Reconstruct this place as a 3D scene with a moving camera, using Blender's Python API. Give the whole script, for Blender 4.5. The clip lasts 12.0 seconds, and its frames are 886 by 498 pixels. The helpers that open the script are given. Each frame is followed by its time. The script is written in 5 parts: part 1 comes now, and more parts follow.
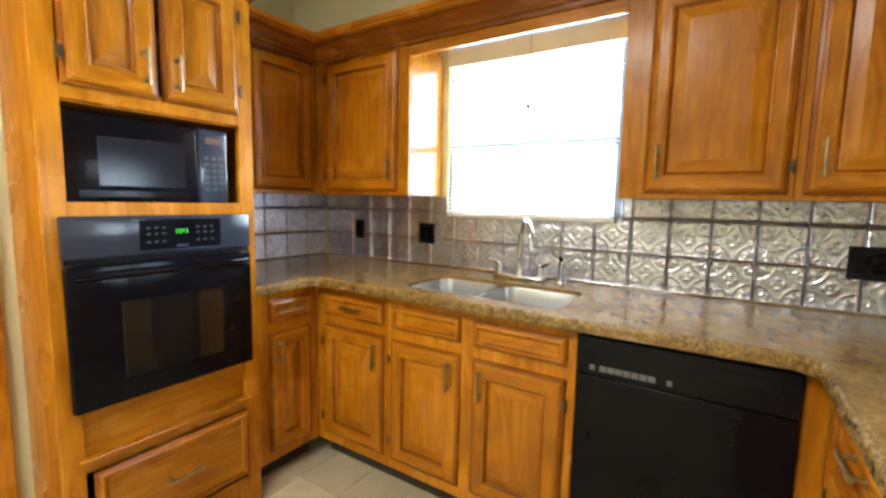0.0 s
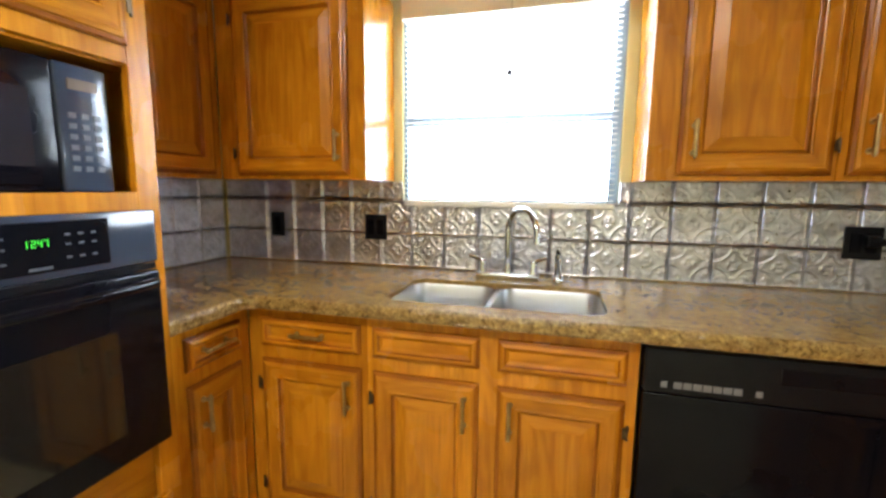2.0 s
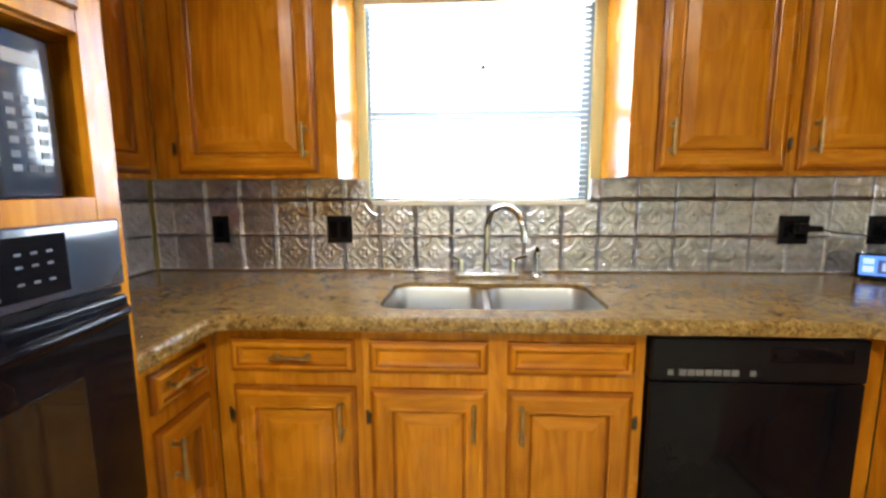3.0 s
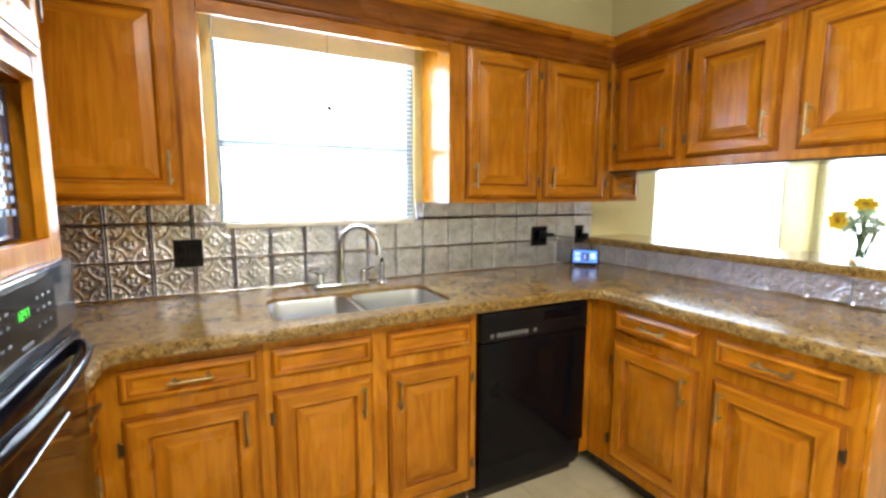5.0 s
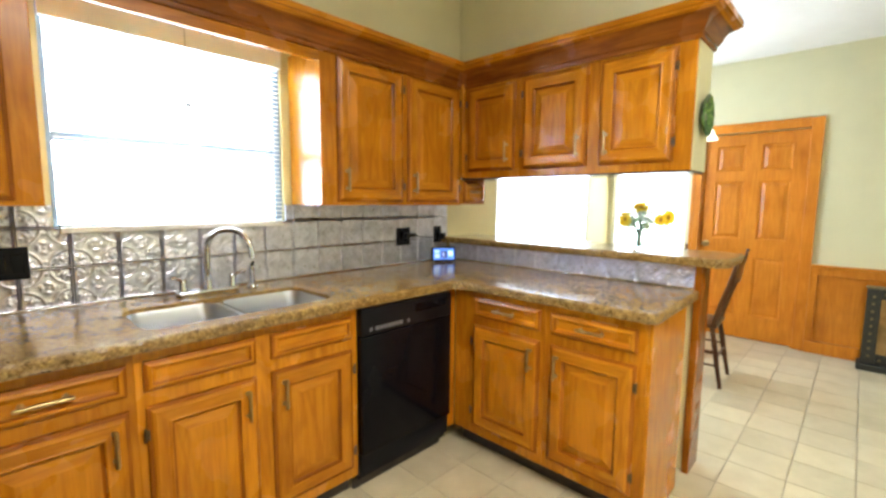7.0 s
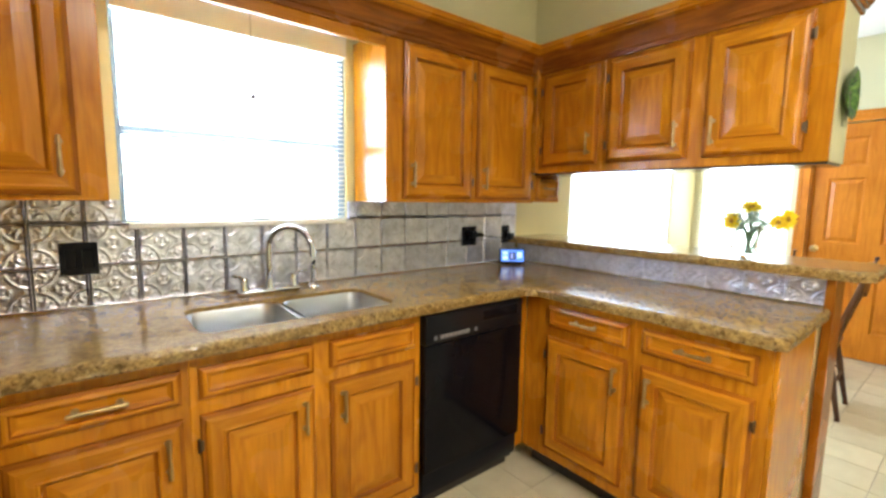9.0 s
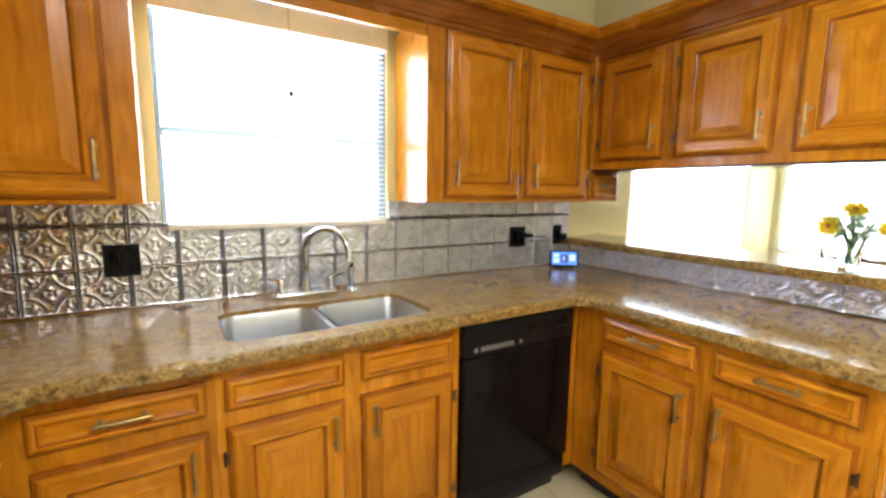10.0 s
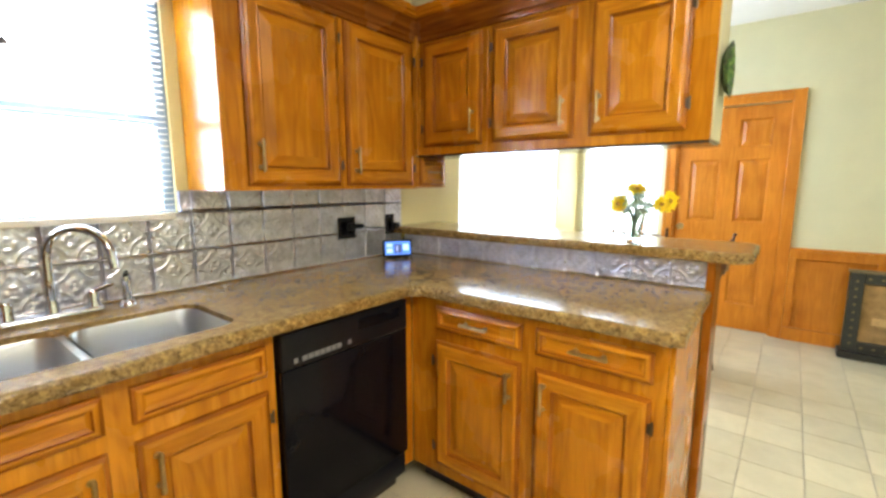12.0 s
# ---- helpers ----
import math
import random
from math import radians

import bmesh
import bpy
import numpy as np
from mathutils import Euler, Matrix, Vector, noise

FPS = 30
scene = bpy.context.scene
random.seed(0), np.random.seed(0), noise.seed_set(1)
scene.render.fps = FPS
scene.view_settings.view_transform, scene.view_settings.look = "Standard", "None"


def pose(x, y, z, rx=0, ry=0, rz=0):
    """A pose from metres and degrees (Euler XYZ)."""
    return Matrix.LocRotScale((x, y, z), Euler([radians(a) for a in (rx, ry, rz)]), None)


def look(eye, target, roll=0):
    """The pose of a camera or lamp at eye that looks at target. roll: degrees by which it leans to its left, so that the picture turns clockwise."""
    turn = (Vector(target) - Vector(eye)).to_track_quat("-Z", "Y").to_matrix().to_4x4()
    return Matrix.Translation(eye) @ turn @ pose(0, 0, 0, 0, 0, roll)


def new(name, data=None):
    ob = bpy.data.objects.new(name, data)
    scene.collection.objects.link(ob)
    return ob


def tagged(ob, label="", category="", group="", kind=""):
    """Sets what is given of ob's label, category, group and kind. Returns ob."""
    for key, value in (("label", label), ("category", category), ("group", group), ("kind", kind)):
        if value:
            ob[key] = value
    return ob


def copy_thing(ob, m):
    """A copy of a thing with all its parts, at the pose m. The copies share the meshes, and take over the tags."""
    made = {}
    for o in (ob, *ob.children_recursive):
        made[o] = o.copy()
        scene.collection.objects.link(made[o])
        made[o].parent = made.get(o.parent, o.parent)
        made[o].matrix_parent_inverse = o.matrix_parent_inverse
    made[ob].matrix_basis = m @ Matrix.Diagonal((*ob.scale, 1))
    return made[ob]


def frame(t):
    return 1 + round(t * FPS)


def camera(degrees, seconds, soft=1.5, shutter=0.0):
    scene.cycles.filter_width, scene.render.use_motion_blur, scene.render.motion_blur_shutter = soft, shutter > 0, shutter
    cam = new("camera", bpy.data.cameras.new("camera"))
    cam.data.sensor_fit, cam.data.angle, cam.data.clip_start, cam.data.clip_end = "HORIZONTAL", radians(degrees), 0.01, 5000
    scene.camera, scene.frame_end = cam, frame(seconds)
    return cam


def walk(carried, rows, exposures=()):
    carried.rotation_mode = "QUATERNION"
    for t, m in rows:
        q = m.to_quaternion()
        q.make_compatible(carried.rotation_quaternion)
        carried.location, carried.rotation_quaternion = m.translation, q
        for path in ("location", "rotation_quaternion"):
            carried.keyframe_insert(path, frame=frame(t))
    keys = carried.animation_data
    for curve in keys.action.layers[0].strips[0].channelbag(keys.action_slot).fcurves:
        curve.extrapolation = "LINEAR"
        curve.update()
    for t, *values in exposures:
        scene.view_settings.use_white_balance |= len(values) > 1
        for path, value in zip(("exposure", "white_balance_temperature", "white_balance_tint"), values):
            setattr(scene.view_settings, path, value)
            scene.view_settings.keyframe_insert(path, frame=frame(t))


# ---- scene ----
cam = camera(90.54, 12.0, 2.8)
PATH = [
    (0, (0.416, -2.020, 1.273), (-0.663, -0.350, 1.054), 1.15),
    (0.5, (0.245, -1.989, 1.279), (-0.709, -0.248, 1.034), 1.26),
    (1, (0.082, -1.950, 1.277), (-0.727, -0.140, 1.016), 1.23),
    (1.5, (-0.056, -1.910, 1.254), (-0.712, -0.037, 1.009), 0.94),
    (2, (-0.189, -1.845, 1.262), (-0.700, 0.070, 0.992), 0.54),
    (2.5, (-0.313, -1.804, 1.261), (-0.673, 0.143, 0.979), -0.15),
    (2.7, (-0.379, -1.797, 1.259), (-0.636, 0.166, 0.978), -0.15),
    (4.3, (-0.705, -1.988, 1.324), (-0.200, -0.072, 1.050), -0.42),
    (4.5, (-0.740, -2.013, 1.324), (-0.128, -0.128, 1.059), -0.12),
    (5, (-0.858, -2.090, 1.326), (0.031, -0.315, 1.087), 0.04),
    (5.5, (-0.939, -2.130, 1.330), (0.180, -0.488, 1.105), 0.18),
    (6, (-0.937, -2.193, 1.332), (0.289, -0.628, 1.113), -0.11),
    (6.5, (-1.014, -2.159, 1.325), (0.375, -0.736, 1.113), 0.23),
    (6.7, (-1.029, -2.153, 1.323), (0.399, -0.768, 1.113), 0.33),
    (8.3, (-1.085, -2.009, 1.320), (0.366, -0.652, 1.087), 0.73),
    (8.5, (-1.056, -1.971, 1.313), (0.352, -0.568, 1.086), 0.93),
    (9, (-0.950, -1.978, 1.318), (0.292, -0.427, 1.086), 0.79),
    (9.5, (-0.852, -1.959, 1.344), (0.219, -0.291, 1.084), 0.71),
    (10, (-0.837, -1.895, 1.351), (0.207, -0.211, 1.082), 0.74),
    (10.5, (-0.869, -1.854, 1.352), (0.267, -0.230, 1.080), 0.77),
    (11, (-0.872, -1.851, 1.340), (0.391, -0.323, 1.074), 0.60),
    (11.5, (-0.763, -1.803, 1.308), (0.643, -0.407, 1.043), 0.46),
    (12, (-0.660, -1.832, 1.318), (0.891, -0.604, 1.025), -0.07),
]
EXPOSURES = [(0.0, -0.06, 6020, 10), (2.5, -0.02, 6020, 10), (5.0, 0.07, 6020, 10), (12.0, 0.10, 6020, 10)]
walk(cam, [(t, look(eye, target, roll)) for t, eye, target, roll in PATH], EXPOSURES)

# ---- world and light ----
world = bpy.data.worlds.new("sky")
scene.world = world
world.use_nodes = True
wn = world.node_tree.nodes
sky = wn.new("ShaderNodeTexSky")
sky.sky_type, sky.sun_disc = "NISHITA", False
sky.sun_elevation, sky.sun_rotation = radians(48), radians(200)
world.node_tree.links.new(sky.outputs[0], wn["Background"].inputs[0])
wn["Background"].inputs[1].default_value = 0.12


def area_lamp(name, m, w, h, watts, color=(1, 1, 1)):
    d = bpy.data.lights.new(name, "AREA")
    d.shape, d.size, d.size_y, d.energy, d.color = "RECTANGLE", w, h, watts, color
    ob = new(name, d)
    ob.matrix_world = m
    return ob


area_lamp("window_daylight", look((-0.42, 0.105, 1.63), (-0.42, -2, 1.45)), 0.86, 0.86, 72, (0.72, 0.85, 1.0))
area_lamp("dining_daylight", look((2.66, -0.03, 1.5), (2.66, -2, 1.2)), 1.6, 1.3, 72, (0.68, 0.83, 1.0))
area_lamp("dining_daylight_east", look((3.97, -0.47, 1.5), (2, -0.9, 1.2)), 0.62, 1.3, 12, (0.68, 0.83, 1.0))
# lamp of an assumed, unseen ceiling fixture, added to brighten the kitchen
area_lamp("assumed_ceiling_glow", look((-0.45, -2.75, 2.575), (-0.45, -2.75, 0)), 1.15, 0.28, 77, (1.0, 0.90, 0.73))
sun = new("sun", bpy.data.lights.new("sun", "SUN"))
sun.data.energy, sun.data.angle, sun.data.color = 3.0, radians(0.6), (1, 0.95, 0.88)
sun.matrix_world = look((0, -3, 6), (0, 0, 0))


# ---- materials ----
def mat(name):
    m = bpy.data.materials.new(name)
    m.use_nodes = True
    return m, m.node_tree.nodes, m.node_tree.links, m.node_tree.nodes["Principled BSDF"]


def ramp(nodes, stops):
    r = nodes.new("ShaderNodeValToRGB")
    el = r.color_ramp.elements
    while len(el) < len(stops):
        el.new(0.5)
    for e, (p, c) in zip(el, stops):
        e.position, e.color = p, (*c, 1)
    return r


def bump(nodes, links, height, b, strength, distance):
    n = nodes.new("ShaderNodeBump")
    n.inputs["Strength"].default_value, n.inputs["Distance"].default_value = strength, distance
    links.new(height, n.inputs["Height"])
    links.new(n.outputs[0], b.inputs["Normal"])


def coords(nodes, links, scale, jitter=True):
    tc = nodes.new("ShaderNodeTexCoord")
    mp = nodes.new("ShaderNodeMapping")
    mp.inputs["Scale"].default_value = scale
    links.new(tc.outputs["Object"], mp.inputs["Vector"])
    if jitter:
        oi = nodes.new("ShaderNodeObjectInfo")
        mu = nodes.new("ShaderNodeMath")
        mu.operation = "MULTIPLY"
        mu.inputs[1].default_value = 37.0
        links.new(oi.outputs["Random"], mu.inputs[0])
        links.new(mu.outputs[0], mp.inputs["Location"])
    return mp.outputs[0]


def noise_tex(nodes, links, vec, scale, detail=4.0, rough=0.55, distort=0.0):
    n = nodes.new("ShaderNodeTexNoise")
    n.inputs["Scale"].default_value, n.inputs["Detail"].default_value = scale, detail
    n.inputs["Roughness"].default_value, n.inputs["Distortion"].default_value = rough, distort
    links.new(vec, n.inputs["Vector"])
    return n.outputs["Fac"]


def mix(nodes, links, fac, a, b, mode="MIX"):
    n = nodes.new("ShaderNodeMix")
    n.data_type, n.blend_type = "RGBA", mode
    for sock, v in ((n.inputs[0], fac), (n.inputs[6], a), (n.inputs[7], b)):
        if isinstance(v, (int, float)):
            sock.default_value = v
        elif isinstance(v, tuple):
            sock.default_value = (*v, 1)
        else:
            links.new(v, sock)
    return n.outputs[2]


def wood(name, axis, dark, mid, light, rough=0.23, contrast=1.0, figure=0.24):
    """Varnished oak: slow colour bands, a cathedral figure drawn by the growth rings, fine pores and worn blotches."""
    m, n, l, b = mat(name)
    k = "xyz".index(axis)

    def stretch(across, along):
        s = [across] * 3
        s[k] = along
        return coords(n, l, s)

    grain = noise_tex(n, l, stretch(13.0, 1.5), 1.5, 5, 0.55, 1.8)
    rings = noise_tex(n, l, stretch(7.5, 1.1), 1.0, 2, 0.45, 0.6)
    ring_count = n.new("ShaderNodeMath")
    ring_count.operation, ring_count.inputs[1].default_value = "MULTIPLY", 60.0
    l.new(rings, ring_count.inputs[0])
    wave = n.new("ShaderNodeMath")
    wave.operation = "SINE"
    l.new(ring_count.outputs[0], wave.inputs[0])
    pores = noise_tex(n, l, stretch(130.0, 5.0), 1.5, 3, 0.6)
    streak = noise_tex(n, l, stretch(48.0, 1.2), 1.2, 3, 0.6)
    blotch = noise_tex(n, l, coords(n, l, (2.2, 2.2, 2.2)), 1.6, 3, 0.5)
    r = ramp(n, [(0.28, dark), (0.5, mid), (0.74, light)])
    l.new(grain, r.inputs[0])
    wr = ramp(n, [(0.05, (0.60, 0.50, 0.40)), (0.55, (1, 1, 1)), (1.0, (1.10, 1.08, 1.05))])
    half = n.new("ShaderNodeMapRange")
    half.inputs[1].default_value = -1.0
    l.new(wave.outputs[0], half.inputs[0])
    l.new(half.outputs[0], wr.inputs[0])
    c = mix(n, l, figure * contrast, r.outputs[0], wr.outputs[0], "MULTIPLY")
    st = ramp(n, [(0.34, (0.62, 0.52, 0.44)), (0.5, (1, 1, 1)), (0.7, (1.10, 1.08, 1.04))])
    l.new(streak, st.inputs[0])
    c = mix(n, l, 0.17 * contrast, c, st.outputs[0], "MULTIPLY")
    pr = ramp(n, [(0.36, (0.60, 0.50, 0.40)), (0.52, (1, 1, 1))])
    l.new(pores, pr.inputs[0])
    c = mix(n, l, 0.20 * contrast, c, pr.outputs[0], "MULTIPLY")
    br = ramp(n, [(0.3, (0.76, 0.68, 0.60)), (0.7, (1.10, 1.10, 1.10))])
    l.new(blotch, br.inputs[0])
    c = mix(n, l, 0.85, c, br.outputs[0], "MULTIPLY")
    tone = n.new("ShaderNodeObjectInfo")
    tr = ramp(n, [(0.0, (0.88, 0.85, 0.82)), (1.0, (1.08, 1.08, 1.06))])
    l.new(tone.outputs["Random"], tr.inputs[0])
    c = mix(n, l, 0.8, c, tr.outputs[0], "MULTIPLY")
    l.new(c, b.inputs["Base Color"])
    rr = n.new("ShaderNodeMapRange")
    rr.inputs[3].default_value, rr.inputs[4].default_value = rough - 0.06, rough + 0.12
    l.new(blotch, rr.inputs[0])
    l.new(rr.outputs[0], b.inputs["Roughness"])
    b.inputs["Specular IOR Level"].default_value = 0.27
    b.inputs["Coat Weight"].default_value = 0.08
    b.inputs["Coat Roughness"].default_value = 0.14
    bump(n, l, pores, b, 0.06, 0.001)
    return m


OAK = ((0.40, 0.143, 0.004), (0.50, 0.198, 0.006), (0.58, 0.250, 0.010))
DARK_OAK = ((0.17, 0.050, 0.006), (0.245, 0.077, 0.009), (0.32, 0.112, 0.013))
DARKENED_OAK = ((0.23, 0.068, 0.003), (0.31, 0.100, 0.005), (0.38, 0.135, 0.008))
wood_v = wood("oak_upright", "z", *OAK)
wood_h = wood("oak_crosswise", "x", *OAK)
wood_y = wood("oak_lengthwise", "y", *OAK)
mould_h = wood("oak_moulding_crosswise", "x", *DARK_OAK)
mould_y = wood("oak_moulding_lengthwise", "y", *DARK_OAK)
darkened_v = wood("darkened_oak_upright", "z", *DARKENED_OAK)
darkened_h = wood("darkened_oak_crosswise", "x", *DARKENED_OAK)
door_wood = wood("stained_pine", "z", (0.47, 0.155, 0.011), (0.56, 0.200, 0.015), (0.62, 0.243, 0.022), 0.32, 0.4)
chair_wood = wood("dark_walnut", "z", (0.045, 0.017, 0.008), (0.075, 0.028, 0.012), (0.11, 0.045, 0.02), 0.3)


def plain(name, color, rough=0.5, metal=0.0, vary=0.12, scale=9.0, bumpy=0.0, bump_scale=120.0, coat=0.0, spec=0.5):
    m, n, l, b = mat(name)
    b.inputs["Specular IOR Level"].default_value = spec
    v = coords(n, l, (1, 1, 1))
    f = noise_tex(n, l, v, scale, 5, 0.6)
    r = ramp(n, [(0.3, tuple(c * (1 - vary) for c in color)), (0.7, tuple(min(1, c * (1 + vary)) for c in color))])
    l.new(f, r.inputs[0])
    l.new(r.outputs[0], b.inputs["Base Color"])
    b.inputs["Metallic"].default_value = metal
    rr = n.new("ShaderNodeMapRange")
    rr.inputs[3].default_value, rr.inputs[4].default_value = max(0.02, rough - 0.05), min(1, rough + 0.07)
    l.new(noise_tex(n, l, v, scale * 3, 3), rr.inputs[0])
    l.new(rr.outputs[0], b.inputs["Roughness"])
    b.inputs["Coat Weight"].default_value = coat
    if bumpy:
        bump(n, l, noise_tex(n, l, v, bump_scale, 3), b, bumpy, 0.002)
    return m


paint = plain("green_wall_paint", (0.60, 0.565, 0.36), 0.6, 0, 0.04, 3, 0.25, 180)
cream = plain("cream_wall_paint", (0.68, 0.60, 0.31), 0.6, 0, 0.04, 3, 0.25, 180)
white_paint = plain("ceiling_white", (0.82, 0.81, 0.78), 0.8, 0, 0.03, 4, 0.5, 90)
black_gloss = plain("black_enamel", (0.004, 0.004, 0.006), 0.10, 0, 0.2, 6, spec=0.14)
black_satin = plain("black_plastic", (0.007, 0.007, 0.009), 0.32, 0, 0.2, 10, 0.1, 400, spec=0.14)
black_glass = plain("black_oven_glass", (0.012, 0.010, 0.008), 0.05, 0, 0.1, 5, coat=0.2)
grey_panel = plain("slate_grey_glass", (0.026, 0.036, 0.056), 0.13, 0, 0.1, 6, coat=0.3)
silver_print = plain("silver_print", (0.07, 0.08, 0.10), 0.5, 0, 0.05)
steel = plain("brushed_steel", (0.60, 0.62, 0.66), 0.35, 1, 0.03, 4)
chrome = plain("chrome", (0.66, 0.70, 0.78), 0.07, 1, 0.03)
brass = plain("antique_brass", (0.45, 0.34, 0.16), 0.30, 1, 0.25, 40)
hinge_metal = plain("dark_bronze", (0.13, 0.09, 0.05), 0.4, 1, 0.3, 60)
toe_black = plain("black_vinyl_base", (0.035, 0.028, 0.024), 0.6, 0, 0.2)
white_vinyl = plain("white_vinyl", (0.85, 0.85, 0.84), 0.4, 0, 0.03)
grout = plain("beige_grout", (0.46, 0.41, 0.32), 0.9, 0, 0.15, 20)
tin_back = plain("tin_joint", (0.30, 0.29, 0.27), 0.4, 1, 0.2, 20)


def tin_material():
    """Pressed tin with a tarnished patina and burnished high spots."""
    m, n, l, b = mat("pressed_tin")
    v = coords(n, l, (1, 1, 1))
    f = noise_tex(n, l, v, 22, 5, 0.65)
    r = ramp(n, [(0.3, (0.44, 0.45, 0.55)), (0.52, (0.62, 0.635, 0.75)), (0.75, (0.79, 0.80, 0.93))])
    l.new(f, r.inputs[0])
    l.new(r.outputs[0], b.inputs["Base Color"])
    b.inputs["Metallic"].default_value = 1.0
    rr = n.new("ShaderNodeMapRange")
    rr.inputs[3].default_value, rr.inputs[4].default_value = 0.24, 0.35
    l.new(noise_tex(n, l, v, 60, 3), rr.inputs[0])
    l.new(rr.outputs[0], b.inputs["Roughness"])
    bump(n, l, noise_tex(n, l, v, 60, 2, 0.5), b, 0.07, 0.003)
    return m


tin = tin_material()


def stone_material(name, chips):
    """Polished brown stone-look laminate: clouded ground, golden flecks and dark grains."""
    m, n, l, b = mat(name)
    v = coords(n, l, (1, 1, 1), False)
    cloud = noise_tex(n, l, v, 9, 4, 0.6)
    f1 = noise_tex(n, l, v, 34, 8, 0.72)
    f2 = noise_tex(n, l, v, 95, 4, 0.6)
    gold = noise_tex(n, l, v, 44, 3, 0.55)
    vo = n.new("ShaderNodeTexVoronoi")
    vo.inputs["Scale"].default_value = 130
    l.new(v, vo.inputs["Vector"])
    r = ramp(n, [(0.30, (0.175, 0.100, 0.030)), (0.42, (0.250, 0.155, 0.047)), (0.54, (0.320, 0.212, 0.072)), (0.70, (0.39, 0.275, 0.108))])
    l.new(f1, r.inputs[0])
    cr = ramp(n, [(0.35, (0.78, 0.74, 0.70)), (0.65, (1.12, 1.10, 1.08))])
    l.new(cloud, cr.inputs[0])
    c = mix(n, l, 0.8, r.outputs[0], cr.outputs[0], "MULTIPLY")
    gr = ramp(n, [(0.58, (0, 0, 0)), (0.68, (0.38 + 0.5 * chips,) * 3)])
    l.new(gold, gr.inputs[0])
    c = mix(n, l, gr.outputs[0], c, (0.43, 0.285, 0.085))
    sp = ramp(n, [(0.36, (0.36, 0.28, 0.20)), (0.52, (1, 1, 1)), (0.68, (1.18, 1.15, 1.1))])
    l.new(f2, sp.inputs[0])
    c = mix(n, l, 0.42 + 0.4 * chips, c, sp.outputs[0], "MULTIPLY")
    dots = ramp(n, [(0.12, (0.22, 0.18, 0.14)), (0.3, (1, 1, 1))])
    l.new(vo.outputs["Distance"], dots.inputs[0])
    c = mix(n, l, 0.28, c, dots.outputs[0], "MULTIPLY")
    pits = ramp(n, [(0.36, (0.20, 0.15, 0.10)), (0.46, (1, 1, 1))])
    l.new(noise_tex(n, l, v, 58, 3, 0.6, 0.7), pits.inputs[0])
    c = mix(n, l, 0.10 + 0.8 * chips, c, pits.outputs[0], "MULTIPLY")
    l.new(c, b.inputs["Base Color"])
    rr = n.new("ShaderNodeMapRange")
    rr.inputs[3].default_value, rr.inputs[4].default_value = 0.13, 0.22
    l.new(cloud, rr.inputs[0])
    l.new(rr.outputs[0], b.inputs["Roughness"])
    bump(n, l, f2, b, 0.05, 0.001)
    return m


stone = stone_material("mottled_brown_laminate", 0.0)
stone_edge = stone_material("chipped_brown_edge", 0.65)


def floor_material():
    m, n, l, b = mat("cream_ceramic_tile")
    v = coords(n, l, (1, 1, 1))
    f = noise_tex(n, l, v, 7, 5, 0.6)
    r = ramp(n, [(0.3, (0.53, 0.468, 0.31)), (0.7, (0.63, 0.565, 0.395))])
    l.new(f, r.inputs[0])
    oi = n.new("ShaderNodeObjectInfo")
    tr = ramp(n, [(0.0, (0.88, 0.88, 0.88)), (1.0, (1.05, 1.05, 1.05))])
    l.new(oi.outputs["Random"], tr.inputs[0])
    c = mix(n, l, 1.0, r.outputs[0], tr.outputs[0], "MULTIPLY")
    l.new(c, b.inputs["Base Color"])
    b.inputs["Roughness"].default_value = 0.3
    bump(n, l, noise_tex(n, l, v, 45, 3), b, 0.08, 0.002)
    return m


floor_tile_mat = floor_material()


def glow(name, color, strength):
    m, n, l, b = mat(name)
    b.inputs["Base Color"].default_value = (*color, 1)
    b.inputs["Emission Color"].default_value = (*color, 1)
    b.inputs["Emission Strength"].default_value = strength
    return m


outside_glow = glow("bright_daylight", (1, 1, 1), 6.0)
led_green = glow("green_led", (0.1, 1.0, 0.05), 0.32)


# ---- mesh helpers ----
def box(bm, x0, y0, z0, x1, y1, z1, bevel=0.0, seg=2):
    r = bmesh.ops.create_cube(bm, size=1)
    vs = r["verts"]
    for v in vs:
        v.co = Vector((x0 + (v.co.x + 0.5) * (x1 - x0), y0 + (v.co.y + 0.5) * (y1 - y0), z0 + (v.co.z + 0.5) * (z1 - z0)))
    if bevel:
        es = list({e for v in vs for e in v.link_edges})
        bmesh.ops.bevel(bm, geom=es, offset=bevel, segments=seg, profile=0.5, affect="EDGES")
    return bm


def cyl(bm, p, q, r0, r1=None, seg=16):
    p, q = Vector(p), Vector(q)
    r1 = r0 if r1 is None else r1
    d = q - p
    m = Matrix.Translation((p + q) / 2) @ d.to_track_quat("Z", "Y").to_matrix().to_4x4()
    bmesh.ops.create_cone(bm, cap_ends=True, segments=seg, radius1=r0, radius2=r1, depth=d.length, matrix=m)


def ball(bm, c, r, sub=2, scale=(1, 1, 1)):
    bmesh.ops.create_icosphere(bm, subdivisions=sub, radius=r, matrix=Matrix.Translation(c) @ Matrix.Diagonal((*scale, 1)))


def lathe(bm, prof, at=(0, 0, 0), seg=24):
    rings = []
    for r, z in prof:
        rings.append([bm.verts.new((at[0] + r * math.cos(2 * math.pi * i / seg), at[1] + r * math.sin(2 * math.pi * i / seg), at[2] + z)) for i in range(seg)])
    for a, b in zip(rings, rings[1:]):
        for i in range(seg):
            bm.faces.new((a[i], a[(i + 1) % seg], b[(i + 1) % seg], b[i]))


